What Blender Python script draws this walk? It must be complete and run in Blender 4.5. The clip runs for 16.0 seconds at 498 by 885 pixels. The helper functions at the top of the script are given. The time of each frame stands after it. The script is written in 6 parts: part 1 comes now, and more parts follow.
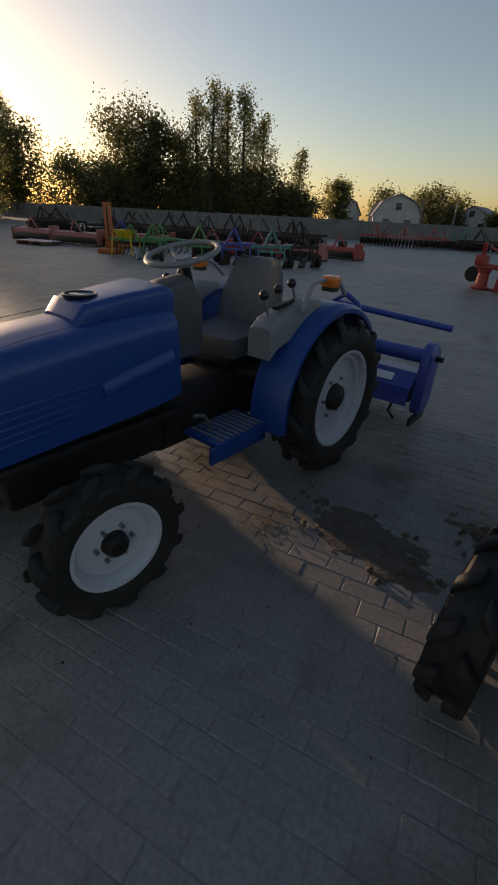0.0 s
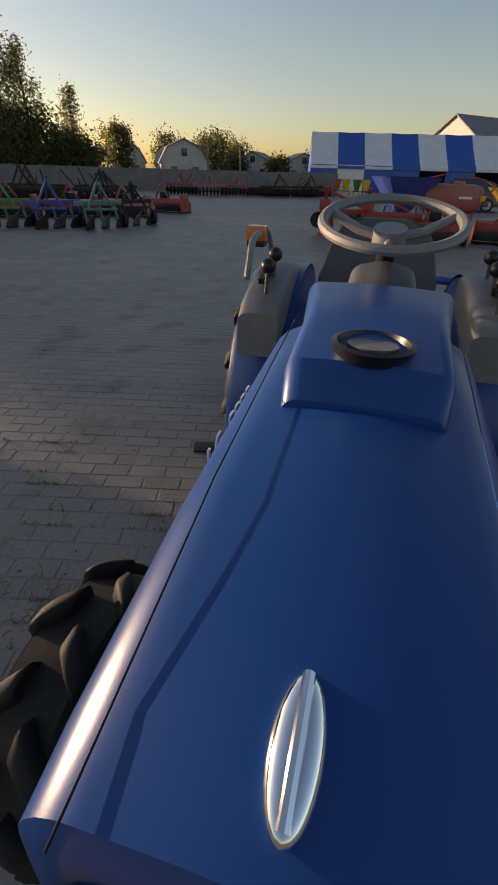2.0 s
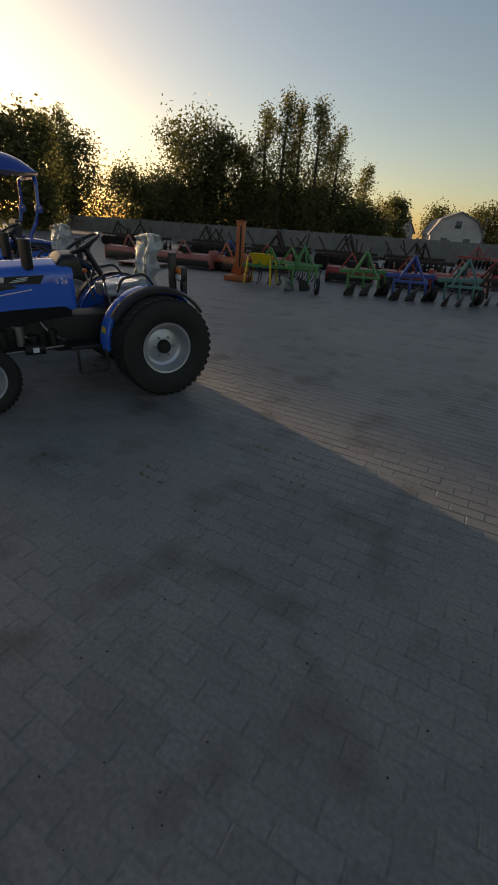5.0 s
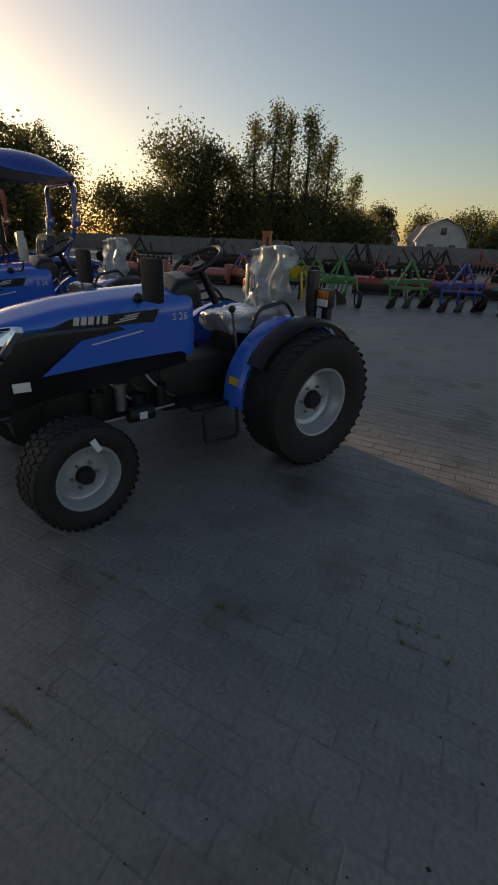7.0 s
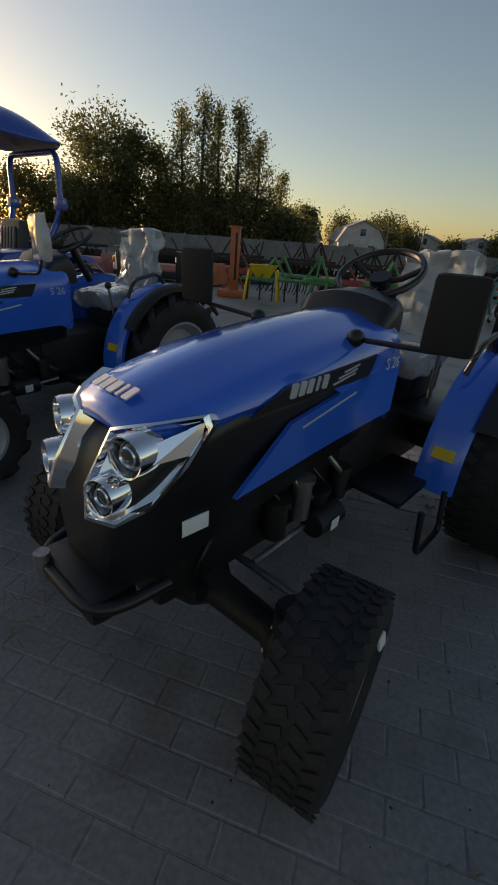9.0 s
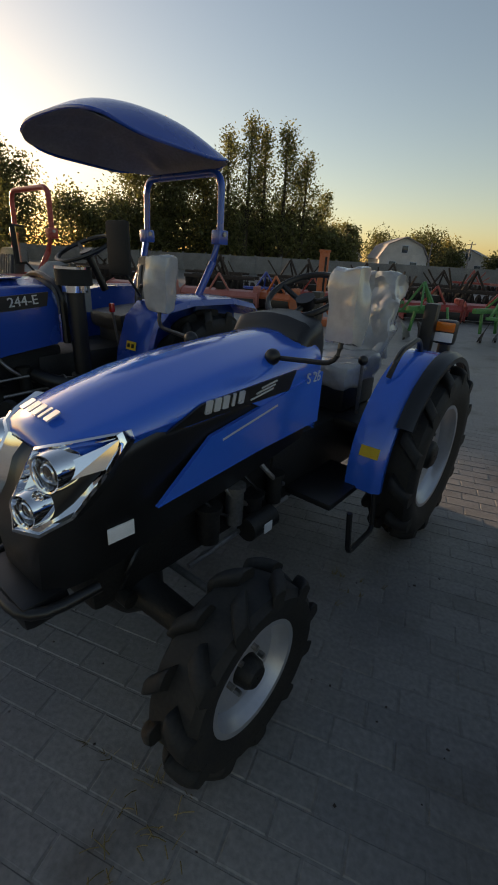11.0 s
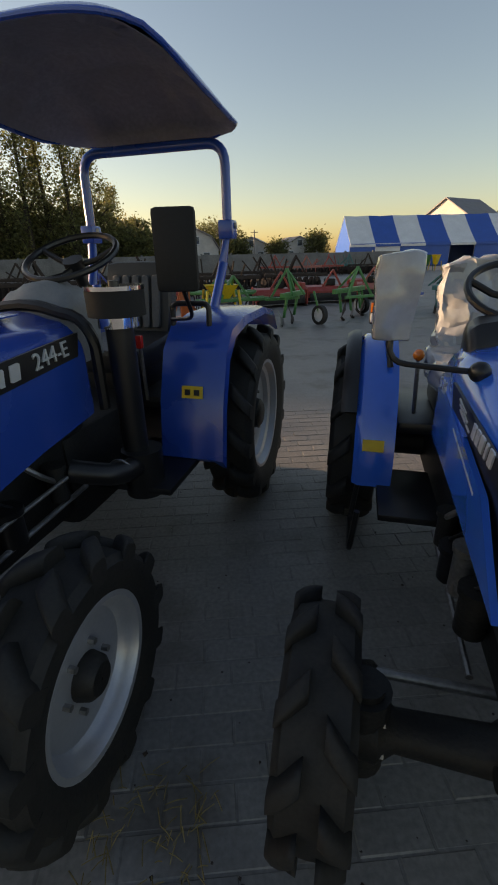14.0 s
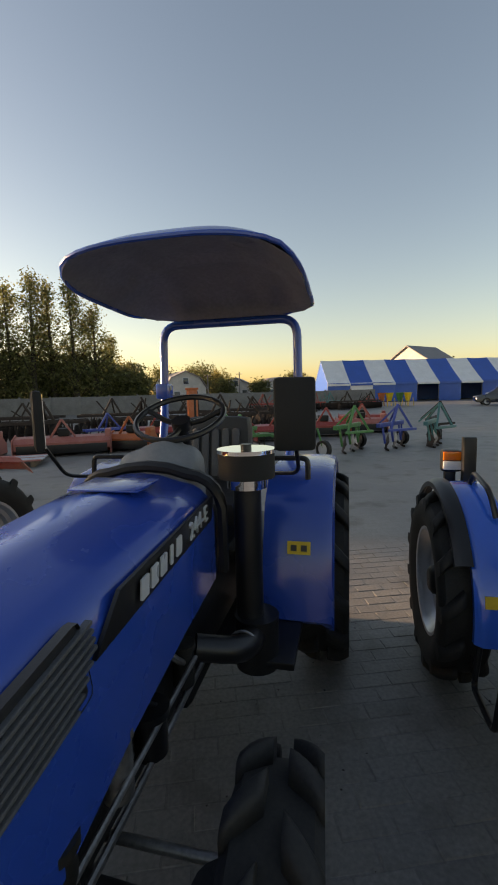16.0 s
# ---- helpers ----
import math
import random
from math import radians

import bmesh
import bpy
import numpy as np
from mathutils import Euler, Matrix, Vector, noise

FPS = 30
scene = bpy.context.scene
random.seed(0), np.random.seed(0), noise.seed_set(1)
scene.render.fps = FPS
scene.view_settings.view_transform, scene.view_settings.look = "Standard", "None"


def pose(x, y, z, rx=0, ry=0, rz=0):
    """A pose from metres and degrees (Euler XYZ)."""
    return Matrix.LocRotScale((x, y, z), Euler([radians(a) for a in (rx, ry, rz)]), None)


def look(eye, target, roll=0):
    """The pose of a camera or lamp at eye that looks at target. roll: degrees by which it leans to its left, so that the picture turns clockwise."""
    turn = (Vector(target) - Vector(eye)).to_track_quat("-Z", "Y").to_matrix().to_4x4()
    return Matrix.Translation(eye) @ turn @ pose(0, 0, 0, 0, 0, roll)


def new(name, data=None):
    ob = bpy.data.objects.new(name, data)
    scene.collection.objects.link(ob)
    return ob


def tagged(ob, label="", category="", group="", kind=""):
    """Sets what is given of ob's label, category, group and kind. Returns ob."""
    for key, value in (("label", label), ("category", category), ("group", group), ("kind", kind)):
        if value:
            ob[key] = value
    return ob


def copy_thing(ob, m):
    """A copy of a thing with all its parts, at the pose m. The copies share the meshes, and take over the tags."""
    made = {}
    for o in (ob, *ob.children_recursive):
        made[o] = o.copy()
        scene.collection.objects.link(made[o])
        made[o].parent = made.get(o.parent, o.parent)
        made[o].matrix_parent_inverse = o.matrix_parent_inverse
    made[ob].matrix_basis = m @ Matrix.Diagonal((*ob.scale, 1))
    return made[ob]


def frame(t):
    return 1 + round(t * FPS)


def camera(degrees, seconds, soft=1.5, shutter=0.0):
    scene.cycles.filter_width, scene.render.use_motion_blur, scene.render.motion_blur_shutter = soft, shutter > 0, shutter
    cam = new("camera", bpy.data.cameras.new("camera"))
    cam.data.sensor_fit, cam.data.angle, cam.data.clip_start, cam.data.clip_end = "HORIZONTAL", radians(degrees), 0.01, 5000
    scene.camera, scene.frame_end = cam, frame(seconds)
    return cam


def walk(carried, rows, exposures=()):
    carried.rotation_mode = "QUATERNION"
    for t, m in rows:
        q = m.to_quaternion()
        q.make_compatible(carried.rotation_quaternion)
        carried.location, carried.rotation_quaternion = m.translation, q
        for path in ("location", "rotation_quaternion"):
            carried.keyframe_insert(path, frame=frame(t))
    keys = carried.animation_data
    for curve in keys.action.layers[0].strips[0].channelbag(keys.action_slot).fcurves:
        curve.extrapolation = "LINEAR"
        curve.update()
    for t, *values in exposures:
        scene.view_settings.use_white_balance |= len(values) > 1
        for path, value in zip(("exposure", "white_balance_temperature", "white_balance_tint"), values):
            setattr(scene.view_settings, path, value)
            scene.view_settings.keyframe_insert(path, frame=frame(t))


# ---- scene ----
cam = camera(60.9, 16.0, soft=1.9)
PATH = [
    (0, (1.213, -1.099, 1.492), (0.436, 0.482, 0.546), 3.1),
    (0.5, (0.759, -0.971, 1.456), (-0.017, 0.607, 0.502), 3.3),
    (1, (0.317, -0.813, 1.461), (-0.394, 0.773, 0.471), 2.5),
    (1.5, (-0.119, -0.731, 1.46), (-0.6, 0.901, 0.408), 2.6),
    (2, (-0.504, -0.47, 1.407), (-0.54, 1.216, 0.333), 1.7),
    (2.5, (-0.9, -0.364, 1.398), (-0.721, 1.316, 0.327), 3.6),
    (3, (-1.438, -0.309, 1.411), (-1.464, 1.41, 0.39), 7.1),
    (3.5, (-2.167, -0.363, 1.505), (-2.747, 1.266, 0.501), 5.1),
    (4, (-2.79, -0.343, 1.501), (-3.621, 1.234, 0.595), 5.2),
    (6.5, (-5.203, 0.148, 1.411), (-6.064, 1.71, 0.505), 3.3),
    (7, (-5.61, 0.23, 1.39), (-6.431, 1.838, 0.531), 2.4),
    (7.5, (-5.985, 0.366, 1.392), (-6.719, 2.017, 0.534), 1.9),
    (8, (-6.391, 0.432, 1.351), (-6.881, 2.167, 0.486), 4.3),
    (8.5, (-6.818, 0.585, 1.323), (-7.268, 2.327, 0.448), 4.8),
    (9, (-7.248, 0.705, 1.338), (-7.75, 2.441, 0.48), 4.5),
    (9.5, (-7.668, 0.802, 1.376), (-8.251, 2.538, 0.57), 4.7),
    (10, (-8.067, 1.059, 1.396), (-8.663, 2.788, 0.588), 4.4),
    (12.5, (-10.002, 1.516, 1.404), (-10.719, 3.231, 0.666), 1.9),
    (13, (-10.303, 1.68, 1.452), (-10.682, 3.607, 1.076), 3.1),
    (13.5, (-10.493, 1.812, 1.403), (-10.453, 3.678, 0.683), -0.1),
    (14, (-10.487, 1.822, 1.386), (-10.37, 3.649, 0.579), -1.3),
    (14.5, (-10.397, 1.82, 1.415), (-10.192, 3.731, 0.862), 2.2),
    (15, (-10.552, 1.801, 1.547), (-10.332, 3.777, 1.332), -1.8),
    (15.5, (-10.795, 1.815, 1.559), (-10.578, 3.793, 1.366), -1.8),
    (16, (-11.017, 1.939, 1.502), (-10.796, 3.913, 1.268), -1.5),
]
walk(cam, [(t, look(eye, target, roll)) for t, eye, target, roll in PATH],
     exposures=[(0, 0.4, 7900, 22), (1.2, 0.5, 7900, 23), (2.2, 0.8, 8200, 26), (3, 1.15, 9900, 29), (4, 0.65, 8800, 24), (6.5, 0.35, 8200, 20), (9, 0.5, 8200, 20), (9.6, 0.6, 8300, 20), (10, 0.85, 8500, 21), (12.5, 0.75, 8400, 21), (13.5, 0.9, 8200, 21), (14, 1.1, 8700, 23), (16, 1.35, 9300, 24)])

# ---- world and sun ----
SUN_AZ, SUN_EL = -68.0, 6.5          # degrees from +y towards +x, and above the horizon
world = bpy.data.worlds.new("evening_sky")
scene.world = world
world.use_nodes = True
wn = world.node_tree.nodes
sky = wn.new("ShaderNodeTexSky")
sky.sky_type = "NISHITA"
sky.sun_disc = False
sky.sun_elevation, sky.sun_rotation = radians(SUN_EL), radians(SUN_AZ)
sky.air_density, sky.dust_density, sky.ozone_density = 1.0, 0.9, 2.0
wn["Background"].inputs["Strength"].default_value = 0.14
world.node_tree.links.new(sky.outputs[0], wn["Background"].inputs["Color"])
sun = new("sun", bpy.data.lights.new("sun", "SUN"))
sun.data.energy, sun.data.angle, sun.data.color = 5.0, radians(0.6), (1.0, 0.81, 0.58)
_sd = Vector((math.sin(radians(SUN_AZ)) * math.cos(radians(SUN_EL)), math.cos(radians(SUN_AZ)) * math.cos(radians(SUN_EL)), math.sin(radians(SUN_EL))))
sun.matrix_world = look(_sd * 60, (0, 0, 0))


# ---- materials ----
def mat(name, color, rough=0.5, metal=0.0, var=0.25, scale=6.0, bump=0.0, bscale=60.0, coat=0.0, dirt=None, rvar=0.1, trans=0.0, sheen=0.0):
    m = bpy.data.materials.new(name)
    m.use_nodes = True
    nt = m.node_tree
    n, l = nt.nodes, nt.links
    b = n["Principled BSDF"]
    tc = n.new("ShaderNodeTexCoord")
    n1, n2 = n.new("ShaderNodeTexNoise"), n.new("ShaderNodeTexNoise")
    n1.inputs["Scale"].default_value, n2.inputs["Scale"].default_value = scale, scale * 9
    n1.inputs["Detail"].default_value, n2.inputs["Detail"].default_value = 5, 4
    for q in (n1, n2):
        l.new(tc.outputs["Object"], q.inputs["Vector"])
    mix = n.new("ShaderNodeMath")
    mix.operation = "MULTIPLY"
    l.new(n1.outputs[0], mix.inputs[0]), l.new(n2.outputs[0], mix.inputs[1])
    ramp = n.new("ShaderNodeValToRGB")
    ramp.color_ramp.elements[0].position, ramp.color_ramp.elements[1].position = 0.12, 0.42
    c = Vector(color)
    lo = c * (1 - var)
    hi = Vector(dirt) * var + c * (1 - var) if dirt else c * (1 + var * 0.6)
    ramp.color_ramp.elements[0].color, ramp.color_ramp.elements[1].color = (*lo, 1), (*hi, 1)
    l.new(mix.outputs[0], ramp.inputs[0]), l.new(ramp.outputs[0], b.inputs["Base Color"])
    rr = n.new("ShaderNodeMapRange")
    rr.inputs["To Min"].default_value, rr.inputs["To Max"].default_value = max(rough - rvar, 0.02), min(rough + rvar, 1)
    l.new(n1.outputs[0], rr.inputs[0]), l.new(rr.outputs[0], b.inputs["Roughness"])
    b.inputs["Metallic"].default_value = metal
    b.inputs["Coat Weight"].default_value = coat
    b.inputs["Coat Roughness"].default_value = 0.08
    b.inputs["Transmission Weight"].default_value = trans
    if bump:
        bp, nb = n.new("ShaderNodeBump"), n.new("ShaderNodeTexNoise")
        nb.inputs["Scale"].default_value, nb.inputs["Detail"].default_value = bscale, 6
        bp.inputs["Strength"].default_value, bp.inputs["Distance"].default_value = bump, 0.01
        l.new(tc.outputs["Object"], nb.inputs["Vector"]), l.new(nb.outputs[0], bp.inputs["Height"]), l.new(bp.outputs[0], b.inputs["Normal"])
    return m


DUST = (0.30, 0.26, 0.21)
BLUE = mat("blue_paint", (0.001, 0.048, 0.22), 0.34, 0, 0.012, 3, 0.02, 300, coat=0.0, dirt=DUST)
BLUE_DARK = mat("deep_blue_paint", (0.002, 0.055, 0.33), 0.26, 0, 0.015, 3, 0.02, 300, coat=0.5, dirt=DUST)
BLUE_SOLIS = mat("bright_blue_paint", (0.002, 0.125, 0.62), 0.2, 0, 0.008, 3, 0.0, 300, coat=0.9, dirt=DUST)
BLACK = mat("black_plastic", (0.009, 0.009, 0.010), 0.36, 0, 0.3, 8, 0.05, 200)
BLACKIRON = mat("black_iron", (0.008, 0.0077, 0.0074), 0.55, 0.2, 0.05, 9, 0.2, 80, dirt=DUST)
RUBBER = mat("tyre_rubber", (0.007, 0.0067, 0.0064), 0.72, 0, 0.05, 10, 0.06, 160, dirt=DUST)
WHITEPAINT = mat("white_rim_paint", (0.58, 0.60, 0.64), 0.4, 0, 0.22, 7, 0.05, 90, dirt=DUST)
SILVER = mat("silver_rim_paint", (0.52, 0.54, 0.58), 0.35, 0.55, 0.18, 7, 0.05, 90, dirt=DUST)
CHROME = mat("chrome", (0.85, 0.86, 0.88), 0.07, 1, 0.03, 5, rvar=0.03)
GREY = mat("grey_plastic", (0.20, 0.21, 0.22), 0.55, 0, 0.15, 8, 0.1, 200, dirt=DUST)
GREYLIGHT = mat("light_grey_paint", (0.24, 0.25, 0.27), 0.45, 0, 0.2, 6, 0.05, 100, dirt=DUST)
SEATGREY = mat("grey_vinyl", (0.075, 0.08, 0.088), 0.5, 0, 0.2, 12, 0.25, 150)
SEATBLACK = mat("black_vinyl", (0.02, 0.02, 0.021), 0.45, 0, 0.2, 12, 0.2, 150)
WRAP = mat("clear_plastic_wrap", (0.42, 0.425, 0.43), 0.10, 0, 0.1, 5, 0.35, 14, coat=0.8, trans=0.2)
ORANGELENS = mat("orange_lens", (0.75, 0.16, 0.01), 0.2, 0, 0.12, 20, coat=0.5)
REDLENS = mat("red_lens", (0.5, 0.02, 0.012), 0.2, 0, 0.12, 20, coat=0.5)
CLEARLENS = mat("clear_lens", (0.7, 0.7, 0.7), 0.12, 0, 0.12, 20, coat=0.5)
DARKLENS = mat("dark_lens_glass", (0.03, 0.032, 0.035), 0.06, 0, 0.1, 20, coat=1)
MIRROR = mat("mirror_glass", (0.9, 0.9, 0.9), 0.03, 1, 0.02, 5, rvar=0.01)
YELLOW = mat("yellow_sticker", (0.75, 0.48, 0.03), 0.45, 0, 0.1, 30)
WHITE = mat("white_sticker", (0.78, 0.78, 0.78), 0.45, 0, 0.08, 30)
RED = mat("red_paint", (0.42, 0.025, 0.015), 0.42, 0, 0.25, 4, 0.05, 90, dirt=DUST)
REDFADED = mat("faded_red_paint", (0.50, 0.13, 0.10), 0.5, 0, 0.25, 4, 0.05, 90, dirt=DUST)
ORANGE = mat("orange_paint", (0.62, 0.12, 0.02), 0.45, 0, 0.25, 4, 0.05, 90, dirt=DUST)
GREEN = mat("green_paint", (0.02, 0.24, 0.05), 0.42, 0, 0.25, 4, 0.05, 90, dirt=DUST)
TEAL = mat("teal_paint", (0.02, 0.20, 0.20), 0.42, 0, 0.25, 4, 0.05, 90, dirt=DUST)
BLUEIMP = mat("implement_blue_paint", (0.01, 0.06, 0.36), 0.38, 0, 0.2, 4, 0.05, 90, dirt=DUST)
YELLOWPAINT = mat("yellow_paint", (0.78, 0.50, 0.02), 0.4, 0, 0.2, 4, 0.05, 90)
RUST = mat("rusty_steel", (0.05, 0.034, 0.027), 0.8, 0.2, 0.45, 5, 0.5, 60)
STEEL = mat("worn_steel", (0.30, 0.29, 0.28), 0.4, 0.8, 0.3, 8, 0.2, 90)
CANVASBLUE = mat("blue_tarpaulin", (0.015, 0.10, 0.42), 0.45, 0, 0.15, 1.2, 0.15, 6)
CANVASWHITE = mat("white_tarpaulin", (0.72, 0.73, 0.74), 0.45, 0, 0.12, 1.2, 0.15, 6)
MATTEBLACK = mat("matte_black_plastic", (0.006, 0.006, 0.006), 0.75, 0, 0.3, 8, 0.05, 200)
LINING = mat("canopy_lining", (0.26, 0.26, 0.27), 0.6, 0, 0.2, 5, 0.1, 60)
CONCRETE = mat("concrete", (0.2, 0.195, 0.19), 0.9, 0, 0.3, 1.5, 0.4, 30)
PLASTER = mat("pale_plaster", (0.52, 0.50, 0.47), 0.9, 0, 0.2, 1.2, 0.2, 30)
ROOFING = mat("grey_roofing", (0.22, 0.21, 0.22), 0.7, 0, 0.3, 2, 0.2, 15)
WINDOWGLASS = mat("window_glass", (0.04, 0.05, 0.06), 0.06, 0, 0.1, 3)
WOOD = mat("weathered_wood", (0.16, 0.11, 0.07), 0.8, 0, 0.35, 4, 0.4, 40)
BARK = mat("bark", (0.07, 0.055, 0.04), 0.95, 0, 0.4, 5, 0.7, 30)
CARPAINT = mat("dark_blue_car_paint", (0.012, 0.018, 0.035), 0.25, 0.3, 0.05, 3, coat=1)
DRYGRASS = mat("dry_grass", (0.22, 0.16, 0.06), 0.9, 0, 0.35, 9)
CABGLASS = mat("tinted_cab_glass", (0.75, 0.80, 0.80), 0.04, 0, 0.05, 3, trans=0.92, rvar=0.01)
SOIL = mat("dry_soil", (0.125, 0.10, 0.078), 0.95, 0, 0.4, 8, 0.6, 40)
PALELETTER = mat("pale_lettering", (0.62, 0.64, 0.66), 0.3, 0.4, 0.05, 20)


def leaf_material(name, color):
    m = bpy.data.materials.new(name)
    m.use_nodes = True
    n, l = m.node_tree.nodes, m.node_tree.links
    b = n["Principled BSDF"]
    g = n.new("ShaderNodeNewGeometry")
    r = n.new("ShaderNodeValToRGB")
    c = Vector(color)
    r.color_ramp.elements[0].color, r.color_ramp.elements[1].color = (*(c * 0.55), 1), (*(c * 1.5), 1)
    l.new(g.outputs["Random Per Island"], r.inputs[0]), l.new(r.outputs[0], b.inputs["Base Color"])
    b.inputs["Roughness"].default_value = 0.55
    t = n.new("ShaderNodeBsdfTranslucent")
    l.new(r.outputs[0], t.inputs["Color"])
    mx = n.new("ShaderNodeMixShader")
    mx.inputs[0].default_value = 0.5
    l.new(b.outputs[0], mx.inputs[1]), l.new(t.outputs[0], mx.inputs[2])
    l.new(mx.outputs[0], n["Material Output"].inputs["Surface"])
    return m


LEAF = leaf_material("poplar_leaves", (0.15, 0.155, 0.055))
LEAFDARK = leaf_material("broadleaf_leaves", (0.11, 0.115, 0.04))
LEAFYELLOW = leaf_material("yellowing_leaves", (0.19, 0.16, 0.04))


def paver_material(name, brick):
    """Dusty grey concrete pavers: per-piece tone, large dusty stains and fine grit; brick adds far joints."""
    m = bpy.data.materials.new(name)
    m.use_nodes = True
    n, l = m.node_tree.nodes, m.node_tree.links
    b = n["Principled BSDF"]
    g = n.new("ShaderNodeNewGeometry")
    oi = n.new("ShaderNodeObjectInfo")
    rnd = n.new("ShaderNodeMath")
    rnd.operation = "ADD"
    l.new(g.outputs["Random Per Island"], rnd.inputs[0]), l.new(oi.outputs["Random"], rnd.inputs[1])
    fr = n.new("ShaderNodeMath")
    fr.operation = "FRACT"
    l.new(rnd.outputs[0], fr.inputs[0])
    tone = n.new("ShaderNodeValToRGB")
    tone.color_ramp.elements[0].color, tone.color_ramp.elements[1].color = (0.158, 0.150, 0.143, 1), (0.202, 0.192, 0.182, 1)
    l.new(fr.outputs[0], tone.inputs[0])
    big, fine = n.new("ShaderNodeTexNoise"), n.new("ShaderNodeTexNoise")
    big.inputs["Scale"].default_value, fine.inputs["Scale"].default_value = 0.9, 55
    big.inputs["Detail"].default_value, fine.inputs["Detail"].default_value = 8, 5
    l.new(g.outputs["Position"], big.inputs["Vector"]), l.new(g.outputs["Position"], fine.inputs["Vector"])
    dust = n.new("ShaderNodeValToRGB")
    dust.color_ramp.elements[0].position, dust.color_ramp.elements[1].position = 0.40, 0.68
    l.new(big.outputs[0], dust.inputs[0])
    m1 = n.new("ShaderNodeMix")
    m1.data_type = "RGBA"
    l.new(dust.outputs[0], m1.inputs[0]), l.new(tone.outputs[0], m1.inputs[6])
    m1.inputs[7].default_value = (0.235, 0.219, 0.197, 1)
    stain = n.new("ShaderNodeTexNoise")
    stain.inputs["Scale"].default_value, stain.inputs["Detail"].default_value = 2.3, 7
    l.new(g.outputs["Position"], stain.inputs["Vector"])
    sr = n.new("ShaderNodeValToRGB")
    sr.color_ramp.elements[0].position, sr.color_ramp.elements[1].position = 0.30, 0.46
    sr.color_ramp.elements[0].color, sr.color_ramp.elements[1].color = (0.6, 0.56, 0.52, 1), (1, 1, 1, 1)
    l.new(stain.outputs[0], sr.inputs[0])
    ms = n.new("ShaderNodeMix")
    ms.data_type, ms.blend_type = "RGBA", "MULTIPLY"
    ms.inputs[0].default_value = 1
    l.new(m1.outputs[2], ms.inputs[6]), l.new(sr.outputs[0], ms.inputs[7])
    m1 = ms
    m2 = n.new("ShaderNodeMix")
    m2.data_type, m2.blend_type = "RGBA", "OVERLAY"
    m2.inputs[0].default_value = 0.45
    l.new(m1.outputs[2], m2.inputs[6]), l.new(fine.outputs[0], m2.inputs[7])
    out = m2.outputs[2]
    if brick:
        bt = n.new("ShaderNodeTexBrick")
        bt.inputs["Scale"].default_value = 1.0
        bt.inputs["Brick Width"].default_value, bt.inputs["Row Height"].default_value = 0.2, 0.1
        bt.inputs["Mortar Size"].default_value = 0.006
        bt.inputs["Color1"].default_value, bt.inputs["Color2"].default_value, bt.inputs["Mortar"].default_value = (1, 1, 1, 1), (0.9, 0.9, 0.9, 1), (0.86, 0.84, 0.82, 1)
        l.new(g.outputs["Position"], bt.inputs["Vector"])
        m3 = n.new("ShaderNodeMix")
        m3.data_type, m3.blend_type = "RGBA", "MULTIPLY"
        m3.inputs[0].default_value = 1
        l.new(out, m3.inputs[6]), l.new(bt.outputs[0], m3.inputs[7])
        out = m3.outputs[2]
    l.new(out, b.inputs["Base Color"])
    b.inputs["Roughness"].default_value = 0.52
    bp = n.new("ShaderNodeBump")
    bp.inputs["Strength"].default_value, bp.inputs["Distance"].default_value = 0.28, 0.004
    l.new(fine.outputs[0], bp.inputs["Height"]), l.new(bp.outputs[0], b.inputs["Normal"])
    return m


PAVER = paver_material("concrete_paver", False)
PAVING = paver_material("paved_yard", True)


# ---- mesh helpers ----
def part(name, bm, material, parent=None, label="", smooth=40):
    me = bpy.data.meshes.new(name)
    bmesh.ops.recalc_face_normals(bm, faces=bm.faces)
    if smooth:
        lim = radians(smooth)
        for e in bm.edges:
            e.smooth = e.calc_face_angle(3.0) < lim
        for f in bm.faces:
            f.smooth = True
    bm.to_mesh(me)
    bm.free()
    me.materials.append(material)
    ob = new(name, me)
    ob.parent = parent
    if label:
        tagged(ob, label=label)
    return ob


def box(bm, c, s, bevel=0.0, rot=(0, 0, 0), taper=1.0):
    """A box of size s round c; its top is scaled by taper."""
    made = bmesh.ops.create_cube(bm, size=1)["verts"]
    for v in made:
        if v.co.z > 0:
            v.co.x *= taper
            v.co.y *= taper
    bmesh.ops.transform(bm, matrix=pose(*c, *rot) @ Matrix.Diagonal((*s, 1)), verts=made)
    if bevel:
        edges = list({e for v in made for e in v.link_edges})
        bmesh.ops.bevel(bm, geom=edges, offset=bevel, segments=2, affect="EDGES", profile=0.6)
    return bm


def B(c, s, bevel=0.006, rot=(0, 0, 0), taper=1.0):
    return box(bmesh.new(), c, s, bevel, rot, taper)


def loft(bm, rings, cap=True):
    vs = [[bm.verts.new(p) for p in ring] for ring in rings]
    k = len(rings[0])
    for a, b in zip(vs, vs[1:]):
        for i in range(k):
            bm.faces.new((a[i], a[(i + 1) % k], b[(i + 1) % k], b[i]))
    if cap:
        bm.faces.new(vs[0][::-1]), bm.faces.new(vs[-1])
    return bm


def lathe(bm, profile, m=Matrix(), seg=36):
    """Turns a closed profile of (x, radius) round the x axis."""
    rings = []
    for k in range(seg):
        a = 2 * math.pi * k / seg
        rings.append([m @ Vector((x, r * math.cos(a), r * math.sin(a))) for x, r in profile])
    rings.append(rings[0])
    vs = [[bm.verts.new(p) for p in ring] for ring in rings[:-1]]
    vs.append(vs[0])
    n = len(profile)
    for a, b in zip(vs, vs[1:]):
        for i in range(n):
            bm.faces.new((a[i], a[(i + 1) % n], b[(i + 1) % n], b[i]))
    return bm


